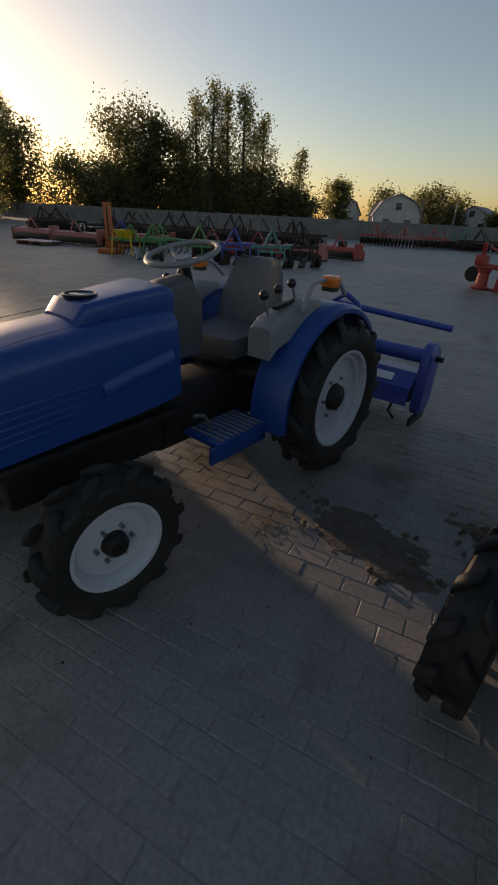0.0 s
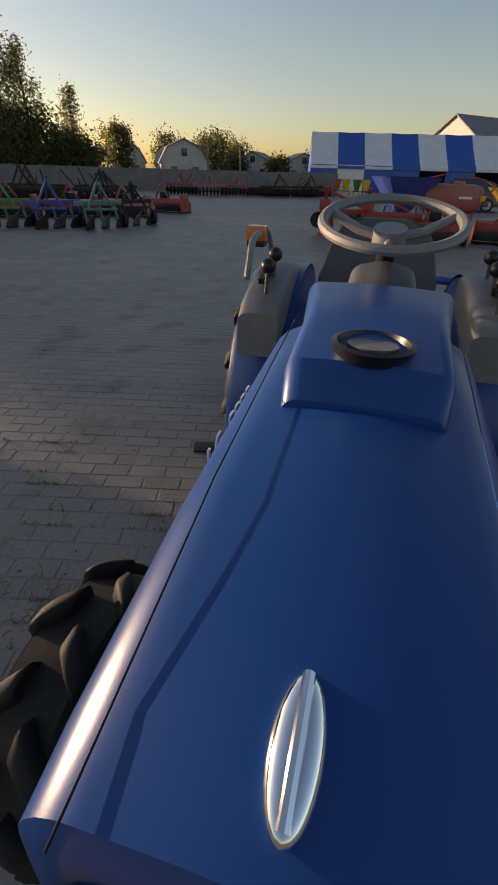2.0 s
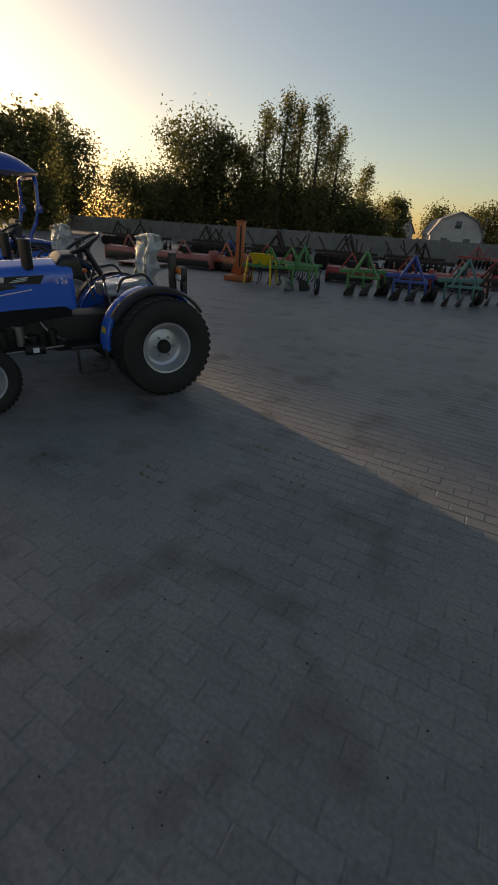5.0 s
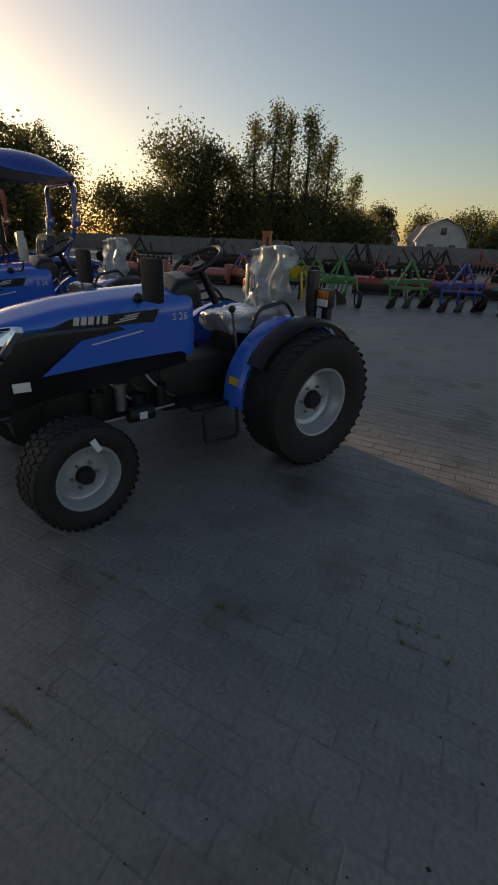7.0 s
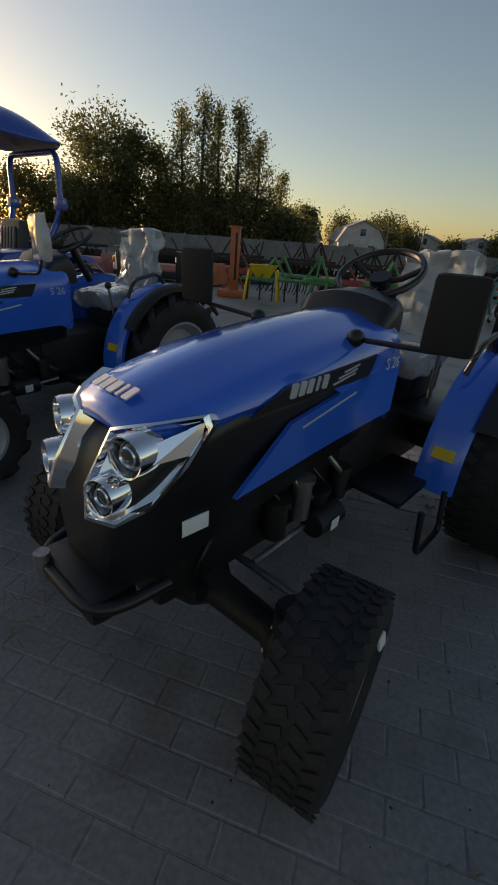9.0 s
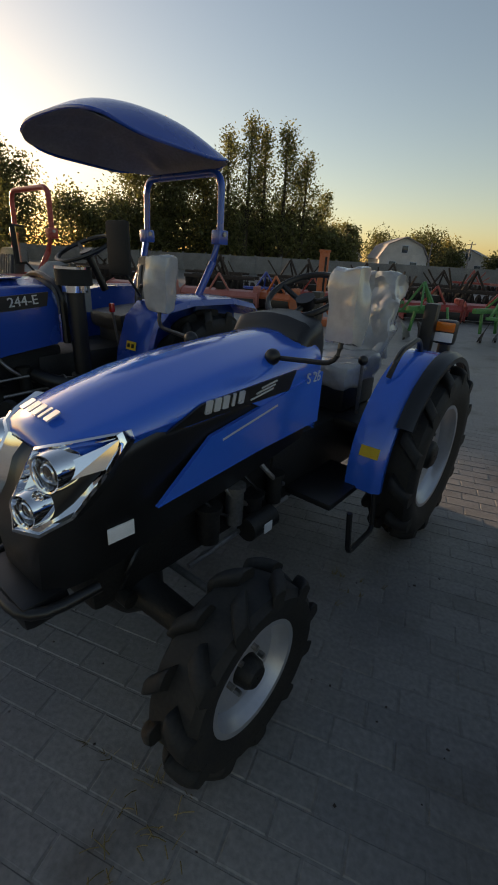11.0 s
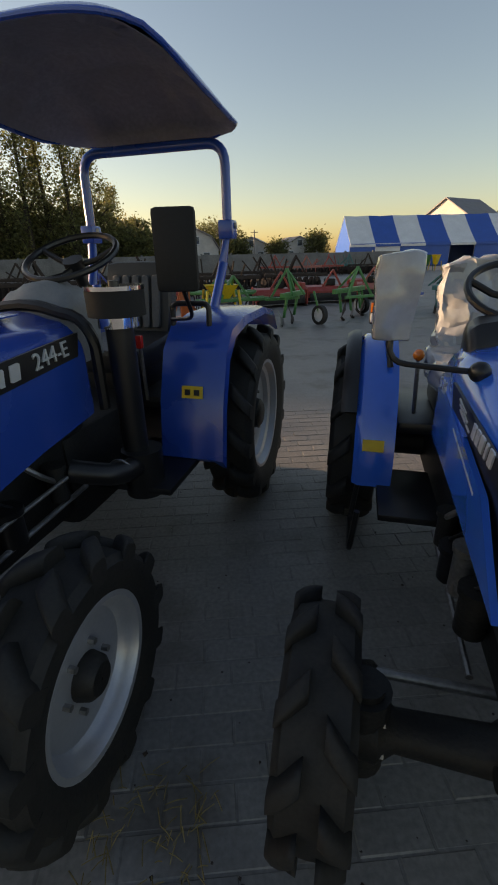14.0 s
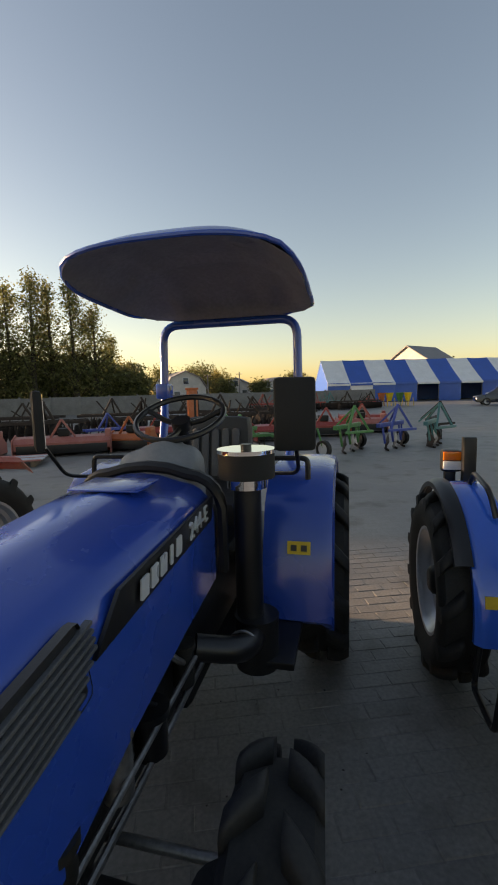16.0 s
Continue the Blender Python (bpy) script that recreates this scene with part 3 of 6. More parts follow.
tree("poplar", (-27.2, 41.6, 0), 11.4, 2.9, "poplar", 1, LEAF, "tall backlit poplar with an open grey-green crown", 3224, 0.16)
tree("poplar", (-25.4, 41.2, 0), 12.2, 2.7, "poplar", 2, LEAF, "tall backlit poplar with an open grey-green crown", 3224, 0.16)
tree("poplar", (-23.9, 42.0, 0), 11.6, 2.4, "poplar", 3, LEAF, "tall backlit poplar with an open grey-green crown", 2852, 0.16)
tree("poplar", (-21.9, 41.6, 0), 11.4, 3.0, "poplar", 4, LEAF, "tall backlit poplar with an open grey-green crown", 3472, 0.16)
tree("poplar", (-20.4, 42.5, 0), 9.5, 2.6, "poplar", 5, LEAF, "slender poplar with a ragged crown", 2604, 0.16)
tree("poplar", (-21.6, 55, 0), 8.5, 2.4, "poplar", 6, LEAF, "slender poplar standing apart behind the fence", 2232, 0.17)
tree("poplar", (-30.0, 42, 0), 8.4, 3.2, "poplar", 7, LEAFYELLOW, "shorter yellowing poplar between taller trees", 2356, 0.17)
tree("broadleaf_tree", (-35.6, 41.0, 0), 9.9, 8.2, "round", 8, LEAFDARK, "broad dark tree with an uneven crown", 8500, 0.22, 0.08)
tree("broadleaf_tree", (-32.2, 42.0, 0), 9.4, 6.0, "round", 9, LEAFDARK, "broad dark tree with an uneven crown", 7000, 0.22, 0.08)
tree("broadleaf_tree", (-53.0, 40.5, 0), 9.5, 7.0, "round", 10, LEAFDARK, "broad dark tree with an uneven crown", 7000, 0.24, 0.06)
tree("poplar", (-56.0, 42, 0), 12.8, 3.5, "poplar", 11, LEAF, "tall poplar with an open crown", 3224, 0.19)
tree("poplar", (-60.5, 43, 0), 13.0, 3.5, "poplar", 12, LEAF, "tall poplar with an open crown", 3100, 0.19)
tree("broadleaf_tree", (-47.0, 43, 0), 6.2, 7.0, "round", 13, LEAFDARK, "low dark tree along the fence", 5600, 0.24, 0.05)
tree("broadleaf_tree", (-42.0, 43.5, 0), 5.6, 6.5, "round", 14, LEAFDARK, "low dark tree along the fence", 5200, 0.24, 0.05)
# unseen tree belt added on the sunset side to shade the far yard
k_ = 60
for d_ in range(4):
    o_ = 3.1 + 2.7 * d_
    bx, by = -0.927 * 52 + 0.375 * o_, 0.375 * 52 + 0.927 * o_
    tree("broadleaf_tree", (bx - 1.2 * (d_ % 2), by, 0), 9.2 + 1.3 * math.sin(2.1 * d_), 5.4, "round", k_, LEAFDARK, "dense dark tree added out of view to shade the yard", 5200, 0.26, 0.02)
    k_ += 1
k_ = 15
for (tx, ty, th, tw) in ((-29.5, 43.5, 5.2, 6), (-25.5, 44, 5.0, 6), (-21.5, 44.5, 5.0, 6), (-38.5, 43.0, 5.0, 6), (-18.2, 46, 3.6, 4.65)):
    tree("shrub", (tx, ty, 0), th, tw, "round", k_, LEAFDARK, "dense dark shrubbery behind the fence", 5200, 0.24, 0.03)
    k_ += 1
for (tx, ty, th, tw) in ((-27, 88, 7.4, 6), (-21.0, 70, 6.2, 3.4), (-18.5, 92, 6.4, 6.5), (-10.5, 96, 7.2, 6.5), (-7.5, 100, 6.0, 6.5), (-6.2, 88, 3.6, 5), (1.2, 88, 3.4, 4), (8.5, 92, 4.6, 5.5), (10.6, 95, 4.8, 5), (26.0, 62, 4.5, 5), (-12.5, 98, 6.6, 6)):
    tree("broadleaf_tree", (tx, ty, 0), th, tw, "round", k_, LEAFYELLOW if k_ % 4 == 0 else LEAFDARK, "leafy tree among the far houses", 2600, 0.30, 0.05)
    k_ += 1


# ---- tractors ----
def orange_lamp(parent, c, s=(0.05, 0.06, 0.05)):
    b = part("lamp", B(c, s, 0.012), ORANGELENS, parent, "orange indicator lamp")
    part("lamp_base", B((c[0], c[1], c[2] - s[2] * 0.6), (s[0] * 0.9, s[1] * 0.9, s[2] * 0.5), 0.004), BLACK, b)


def mirror(parent, c, s, rz, foot, cover=None):
    m_ = part("mirror", crumple(soft_slab(c, (s[0] * 1.1, s[1] * 1.8, s[2] * 1.15), (0, 0, rz), cuts=10), 0.014, 7) if cover else B(c, s, 0.02, (0, 0, rz)), cover or MATTEBLACK, parent, "mirror wrapped in clear plastic" if cover else "black rear-view mirror")
    d = pose(0, 0, 0, 0, 0, rz) @ Vector((0, s[1] / 2 + 0.0015, 0))
    if not cover:
        part("mirror_glass", B((c[0] + d.x, c[1] + d.y, c[2]), (s[0] * 0.86, 0.003, s[2] * 0.88), 0.0, (0, 0, rz)), MIRROR, m_)
    bm = bmesh.new()
    tube(bm, bend([foot, (c[0], foot[1] * 0.6 + c[1] * 0.4, foot[2] + 0.02), (c[0], c[1], c[2] - s[2] * 0.3)], 0.05), 0.009, 8)
    part("mirror_arm", bm, BLACK, m_)


def driven_axle(t, half, y, z):
    """Cast front drive axle: swollen centre, tapered arms, kingpin housings, tie rod and steering arms."""
    bm = lathe(bmesh.new(), [(-half * 0.9, 0.004), (-half * 0.9, 0.075), (-half * 0.78, 0.082), (-half * 0.7, 0.05), (-half * 0.3, 0.058), (-half * 0.2, 0.10), (-0.03, 0.118), (0.03, 0.118), (half * 0.2, 0.10), (half * 0.3, 0.058), (half * 0.7, 0.05), (half * 0.78, 0.082), (half * 0.9, 0.075), (half * 0.9, 0.004)], pose(0, y, z), 20)
    ax = part("front_axle", bm, BLACKIRON, t, "black cast front axle")
    bm = bmesh.new()
    rod(bm, (-half * 0.82, y + 0.13, z + 0.03), (half * 0.82, y + 0.13, z + 0.03), 0.014, 10)
    part("tie_rod", bm, STEEL, ax)
    for s in (-1, 1):
        bm = bmesh.new()
        rod(bm, (s * half * 0.84, y, z - 0.12), (s * half * 0.84, y, z + 0.13), 0.062, 16)
        rod(bm, (s * half * 0.84, y, z + 0.13), (s * half * 0.84, y, z + 0.15), 0.045, 16)
        part("kingpin_housing", bm, BLACKIRON, ax)
        bm = bmesh.new()
        tube(bm, bend([(s * half * 0.84, y, z + 0.11), (s * half * 0.84, y + 0.10, z + 0.08), (s * half * 0.8, y + 0.14, z + 0.03)], 0.04), 0.02, 8)
        part("steering_arm", bm, BLACKIRON, ax)
        for k in range(6):
            a = 2 * math.pi * k / 6
            bm = bmesh.new()
            c = Vector((s * half * 0.79, y + 0.068 * math.cos(a), z + 0.068 * math.sin(a)))
            rod(bm, c, c + Vector((-s * 0.022, 0, 0)), 0.009, 6)
            part("bolt", bm, STEEL, ax)
    bm = bmesh.new()
    rod(bm, (-0.20, y - 0.10, z + 0.06), (0.20, y - 0.10, z + 0.06), 0.026, 12)
    part("steering_cylinder", bm, BLACKIRON, ax)
    for s in (-1, 1):
        bm = bmesh.new()
        tube(bm, bend([(s * 0.15, y - 0.10, z + 0.08), (s * 0.17, y - 0.06, z + 0.20), (s * 0.10, y + 0.10, z + 0.26)], 0.06), 0.009, 7)
        part("hydraulic_hose", bm, BLACK, ax)


def engine_fittings(t, x, y0, y1, z):
    """Pipes, filters and linkages along one flank of an engine."""
    L = y1 - y0
    s = 1 if x > 0 else -1
    for k, (f, dz, rr, h, mt) in enumerate(((0.18, -0.02, 0.042, 0.13, BLACKIRON), (0.42, 0.0, 0.036, 0.15, STEEL), (0.60, -0.06, 0.045, 0.11, BLACK), (0.86, -0.03, 0.035, 0.12, BLACKIRON))):
        bm = bmesh.new()
        c = Vector((x + s * 0.03, y0 + L * f, z + dz))
        rod(bm, c - Vector((0, 0, h / 2)), c + Vector((0, 0, h / 2)), rr, 16)
        rod(bm, c + Vector((0, 0, h / 2)), c + Vector((0, 0, h / 2 + 0.02)), rr * 1.2, 16)
        part("filter", bm, mt, t)
    for k in range(4):
        bm = bmesh.new()
        y = y0 + L * (0.12 + 0.2 * k)
        tube(bm, bend([(x, y, z + 0.12), (x + s * 0.05, y + 0.04, z + 0.05), (x + s * 0.035, y + 0.14, z - 0.03), (x, y + 0.2, z - 0.06)], 0.05), 0.006 + 0.005 * (k % 2), 7)
        part("pipe", bm, STEEL if k % 2 else BLACK, t)
    bm = bmesh.new()
    rod(bm, (x + s * 0.04, y0, z - 0.14), (x + s * 0.05, y1, z - 0.10), 0.010, 8)
    part("linkage_rod", bm, STEEL, t)


def compact_tractor(m):
    """The old blue compact tractor with white wheels and a tiller at its back."""
    t = empty("compact_tractor", m, "old dusty blue compact tractor with white rims and grey seat", "tractor", "parked tractors")
    # bonnet
    rings = [hood_ring(y, w, top, low, r, cr, wl, ln) for y, w, top, low, r, cr, wl, ln in (
        (-0.375, 0.21, 0.965, 0.54, 0.05, 0.01, 0.21, 0.08), (-0.36, 0.232, 0.995, 0.52, 0.07, 0.012, 0.235, 0.08), (-0.28, 0.24, 1.015, 0.60, 0.085, 0.015, 0.235, 0.03),
        (0.0, 0.245, 1.055, 0.62, 0.09, 0.018, 0.24, 0), (0.35, 0.242, 1.09, 0.64, 0.09, 0.018, 0.24, 0), (0.60, 0.24, 1.11, 0.66, 0.09, 0.018, 0.238, 0), (0.68, 0.22, 1.10, 0.68, 0.09, 0.02, 0.23, 0))]
    hood = part("bonnet", loft(bmesh.new(), rings), BLUE, t, "dusty blue sheet-metal bonnet")
    hood.location.x, hood.rotation_euler.z = -0.025, radians(-1.5)
    for s in (-1, 1):
        bm = bmesh.new()
        loft(bm, [[Vector((s * (0.236 + dx), y, z + dz)) for dx, dz in ((0, -0.035), (0.022, -0.02), (0.022, 0.012), (0, 0.04))] for y, z in ((0.24, 0.80), (0.36, 0.83), (0.62, 0.88))])
        part("side_crease", bm, BLUE, hood)
        for q in range(5):
            z = 0.70 + 0.032 * q
            bm = bmesh.new()
            loft(bm, [[Vector((s * (0.237 + dx * f), y, z + 0.06 * y + dz * f)) for dx, dz in ((0, -0.012), (0.009, -0.007), (0.011, 0), (0.009, 0.007), (0, 0.012))] for y, f in ((-0.27, 0.2), (-0.24, 1), (0.0, 1), (0.10 + 0.03 * q, 1), (0.14 + 0.03 * q, 0.2))])
            part("side_rib", bm, BLUE, hood)
        bm = bmesh.new()
        tube(bm, [(s * 0.176, -0.38, 0.985), (s * 0.182, 0.0, 1.054), (s * 0.185, 0.35, 1.089), (s * 0.186, 0.58, 1.11)], 0.0014, 6)
        part("seam", bm, BLACK if s < 0 else BLUE, hood)
    # raised cowl with the radiator cap opening
    bm = bmesh.new()
    loft(bm, [hood_ring(y, w, top, 1.04, 0.03, 0.004) for y, w, top in ((0.215, 0.138, 1.085), (0.265, 0.144, 1.142), (0.46, 0.148, 1.168), (0.66, 0.17, 1.19), (0.70, 0.165, 1.17))])
    part("cowl", bm, BLUE, hood)
    bm = bmesh.new()
    lathe(bm, [(1.138, 0.066), (1.160, 0.074), (1.163, 0.064), (1.142, 0.056)], pose(0, 0.32, 0, 3, -90, 0) @ Matrix.Identity(4), 28)
    part("cap_collar", bm, BLACK, hood)
    bm = bmesh.new()
    rod(bm, (0, 0.32, 1.135), (0, 0.322, 1.157), 0.045, 24)
    part("radiator_cap", bm, STEEL, hood, "worn metal radiator cap")
    bm = bmesh.new()
    bmesh.ops.create_uvsphere(bm, u_segments=24, v_segments=14, radius=1, matrix=pose(-0.012, -0.275, 1.016, 8, 0, 0) @ Matrix.Diagonal((0.024, 0.062, 0.017, 1)))
    tube(bm, [(-0.012, -0.328, 1.016), (-0.012, -0.275, 1.036), (-0.012, -0.22, 1.032)], 0.006, 8)
    part("emblem", bm, CHROME, hood, "oval chrome emblem")
    # front panel with lights
    gr = part("grille", B((-0.045, -0.395, 0.84), (0.37, 0.05, 0.25), 0.03, (7, 0, 0)), GREYLIGHT, t, "dusty light grey front panel")
    for s in (-1, 1):
        l_ = part("headlight", B((s * 0.09 - 0.045, -0.425, 0.835), (0.135, 0.012, 0.11), 0.005, (8, 0, 0)), CLEARLENS, t)
        for q in range(9):
            part("lens_rib", B((s * 0.09 - 0.045 - 0.052 + 0.013 * q, -0.4325, 0.835), (0.004, 0.004, 0.09), 0.001, (8, 0, 0)), CLEARLENS, l_)
        for dx, dz, sx, sz in ((0, 0.064, 0.155, 0.014), (0, -0.064, 0.155, 0.014), (0.074, 0, 0.012, 0.13), (-0.074, 0, 0.012, 0.13)):
            part("headlight_frame", B((s * 0.09 - 0.045 + dx, -0.428 - 0.14 * dz, 0.835 + dz), (sx, 0.03, sz), 0.004, (8, 0, 0)), GREYLIGHT, l_)
    part("lower_grille", B((-0.035, -0.41, 0.615), (0.41, 0.05, 0.19), 0.01), BLACK, t)
    for q in range(6):
        part("slat", B((-0.03, -0.437, 0.565 + 0.022 * q), (0.38, 0.008, 0.006), 0.001), BLACKIRON, t)
    # chassis
    for s in (-1, 1):
        part("frame_rail", B((s * 0.2, 0.12, 0.575), (0.045, 1.1, 0.045), 0.008), BLACKIRON, t, "grey frame rail")
    part("front_bracket", B((-0.02, -0.41, 0.515), (0.44, 0.07, 0.05), 0.02), GREYLIGHT, t)
    for s in (-1, 1):
        bm = bmesh.new()
        rod(bm, (s * 0.14, -0.72, 0.46), (s * 0.16, -0.42, 0.5), 0.028, 10)
        part("bumper_bar", bm, BLACKIRON, t)
    part("engine", B((0, 0.22, 0.50), (0.30, 0.85, 0.30), 0.03), BLACKIRON, t, "black engine block")
    part("gearbox", B((0, 1.15, 0.50), (0.30, 1.2, 0.34), 0.04), BLACKIRON, t)
    part("front_axle", B((0, 0, 0.36), (0.92, 0.10, 0.12), 0.02), BLACKIRON, t)
    bm = bmesh.new()
    rod(bm, (-0.45, 1.626, 0.5), (0.45, 1.626, 0.5), 0.08, 16)
    part("rear_axle", bm, BLACKIRON, t)
    for s in (-1, 1):
        wheel(t, (s * 0.525 + 0.015, 0, 0.325), 0.325, 0.165, 0.185, s, 11, WHITEPAINT, turn=-5, name="front_wheel")
        wheel(t, (s * 0.50 + 0.05, 1.626, 0.495), 0.495, 0.25, 0.30, s, 13, WHITEPAINT, name="rear_wheel")
        f = fender(t, (s * 0.5, 1.626, 0.50), 0.56, s * 0.33 + 0.03, s * 0.56 + 0.03, 40, 190, BLUE, name="fender", low=0.42)
        bm = bmesh.new()
        loft(bm, [hood_ring(y, 0.075, top, top - 0.16, 0.03, 0.004) for y, top in ((1.06, 0.98), (1.12, 1.03), (1.36, 1.10), (1.52, 1.09))])
        for v in bm.verts:
            v.co.x += s * 0.40
        con = part("console", bm, GREY, t, "grey lever console")
        for q in range(3 if s > 0 else 2):
            y = 1.14 + 0.12 * q
            bm = bmesh.new()
            rod(bm, (s * 0.39, y, 1.02 + 0.03 * q), (s * 0.38, y - 0.03, 1.12 + 0.02 * q), 0.007, 8)
            part("lever", bm, STEEL, con)
            bm = bmesh.new()
            bmesh.ops.create_uvsphere(bm, u_segments=14, v_segments=10, radius=0.026, matrix=pose(s * 0.378, y - 0.034, 1.135 + 0.02 * q))
            part("knob", bm, BLACK, con, "black round lever knob")
        part("slot", B((s * 0.41, 1.24, 1.083), (0.03, 0.16, 0.02), 0.002, (10, 0, 0)), BLACK, con)
        orange_lamp(t, (s * 0.52, 1.52, 1.19), (0.085, 0.07, 0.06))
        bm = bmesh.new()
        tube(bm, bend([(s * 0.50, 1.28, 1.05), (s * 0.50, 1.36, 1.19), (s * 0.50, 1.62, 1.20), (s * 0.50, 1.74, 1.10)], 0.05), 0.014, 8)
        part("grab_rail", bm, GREYLIGHT, t)
        st = part("footplate", B((s * 0.34, 0.90, 0.44), (0.26, 0.42, 0.03), 0.008), BLUE, t, "blue footplate")
        part("skirt", B((s * 0.46, 0.86, 0.40), (0.025, 0.44, 0.09), 0.008), BLUE, st)
        for q in range(9):
            part("tread_rib", B((s * 0.34, 0.74 + 0.04 * q, 0.459), (0.23, 0.014, 0.008), 0.001), GREY, st)
        bm = bmesh.new()
        tube(bm, bend([(s * 0.30, 0.80, 0.46), (s * 0.32, 0.74, 0.56), (s * 0.32, 0.66, 0.58)], 0.03), 0.01, 8)
        part("pedal", bm, STEEL, t)
    # seat and controls
    part("rear_deck", B((0, 1.45, 0.66), (0.62, 0.55, 0.06), 0.02), BLACKIRON, t)
    seat = part("seat", soft_slab((0, 1.28, 0.83), (0.46, 0.44, 0.13), (6, 0, 0)), SEATGREY, t, "grey vinyl seat cushion")
    bm = bmesh.new()
    rings = []
    for z, w, y, d in ((0.84, 0.20, 1.44, 0.05), (0.92, 0.235, 1.47, 0.06), (1.05, 0.235, 1.51, 0.055), (1.18, 0.20, 1.55, 0.045), (1.25, 0.16, 1.57, 0.03), (1.265, 0.11, 1.575, 0.015)):
        rings.append([Vector((w * math.copysign(abs(math.cos(k)) ** 0.6, math.cos(k)), y + d * math.sin(k) - 0.05 * abs(math.cos(k)) ** 2, z)) for k in [2 * math.pi * j / 20 for j in range(20)]])
    part("backrest", loft(bm, rings), SEATGREY, t, "grey moulded seat back")
    part("seat_base", B((0, 1.3, 0.73), (0.30, 0.36, 0.10), 0.02), BLACK, t)
    bm = bmesh.new()
    loft(bm, [hood_ring(y, 0.09, top, 0.80, 0.04, 0.01) for y, top in ((0.66, 1.14), (0.74, 1.19), (0.88, 1.21), (0.95, 1.12))])
    part("dashboard", bm, SEATGREY, t)
    steering(t, (0, 0.90, 1.305), 0.185, 15, GREY, GREYLIGHT)
    text("model_number", "21", 0.108, Matrix.Translation((-0.2665, 0.175, 0.955)) @ Euler((radians(90), 0, radians(-90))).to_matrix().to_4x4(), WHITE, t)
    letter_bars(4, 0.165, 0.058, Matrix.Translation((-0.2605, 0.34, 0.975)) @ Euler((radians(90), 0, radians(-90))).to_matrix().to_4x4(), WHITE, t)
    return t


def tiller(m):
    """The rotary tiller hitched behind the compact tractor."""
    t = empty("rotary_tiller", m, "blue rotary tiller hitched behind the compact tractor", "tiller")
    bm = bmesh.new()
    loft(bm, [[Vector((x, y, z)) for y, z in ((-0.22, 0.22), (-0.20, 0.36), (-0.08, 0.46), (0.10, 0.45), (0.22, 0.30), (0.25, 0.15), (0.23, 0.15), (0.195, 0.29), (0.085, 0.425), (-0.07, 0.435), (-0.175, 0.34), (-0.195, 0.22))] for x in (-0.66, 0.66)])
    part("hood", bm, BLUEIMP, t, "blue curved tiller hood", smooth=30)
    for s in (-1, 1):
        rim_ = [(0.115 * math.cos(a), (0.58 if math.sin(a) > 0 else 0.22) + 0.115 * math.sin(a)) for a in [math.pi * k / 10 + 0.01 for k in range(20)]]
        bm = bmesh.new()
        loft(bm, [[Vector((s * x, y * f, 0.40 + (z - 0.40) * f)) for y, z in rim_] for x, f in ((0.665, 1), (0.725, 1), (0.745, 0.9))])
        part("chain_case", bm, BLUEIMP, t, "rounded blue end casing")
        bm = bmesh.new()
        rod(bm, (s * 0.74, 0, 0.58), (s * 0.80, 0, 0.58), 0.022, 12)
        part("shaft_stub", bm, BLACKIRON, t)
        part("skid", B((s * 0.70, 0.0, 0.07), (0.03, 0.30, 0.07), 0.01), BLACKIRON, t)
    bm = bmesh.new()
    rod(bm, (-0.67, 0.0, 0.58), (0.67, 0.0, 0.58), 0.058, 18)
    part("gear_tube", bm, BLUEIMP, t)
    part("gear_case", B((0, -0.02, 0.58), (0.22, 0.26, 0.26), 0.03), BLUEIMP, t)
    bm = bmesh.new()
    rod(bm, (-0.62, 0, 0.22), (0.62, 0, 0.22), 0.04, 12)
    part("rotor", bm, BLACKIRON, t)
    for k in range(14):
        a = k * 1.9
        bm = bmesh.new()
        x = -0.58 + k * 0.09
        tube(bm, [(x, 0, 0.22), (x, 0.16 * math.cos(a), 0.22 + 0.16 * math.sin(a)), (x + 0.05, 0.20 * math.cos(a + 0.3), 0.22 + 0.20 * math.sin(a + 0.3))], 0.012, 6)
        part("tine", bm, BLACKIRON, t)
    for s in (-1, 1):
        bm = bmesh.new()
        tube(bm, [(s * 0.22, -0.1, 0.6), (s * 0.1, -0.18, 0.92), (0.0, -0.2, 0.98)], 0.022, 8)
        part("mast", bm, BLUEIMP, t)
    bm = bmesh.new()
    rod(bm, (-0.25, 0.06, 0.86), (0.78, 0.10, 0.80), 0.026, 12)
    part("cross_tube", bm, BLUEIMP, t, "straight blue tube")
    part("white_label", B((0.38, -0.155, 0.41), (0.24, 0.005, 0.07), 0.001, (-50, 0, 0)), WHITE, t)
    bm = bmesh.new()
    rod(bm, (0, -0.95, 0.55), (0, -0.1, 0.62), 0.035, 12)
    part("drive_shaft", bm, BLACK, t)
    return t


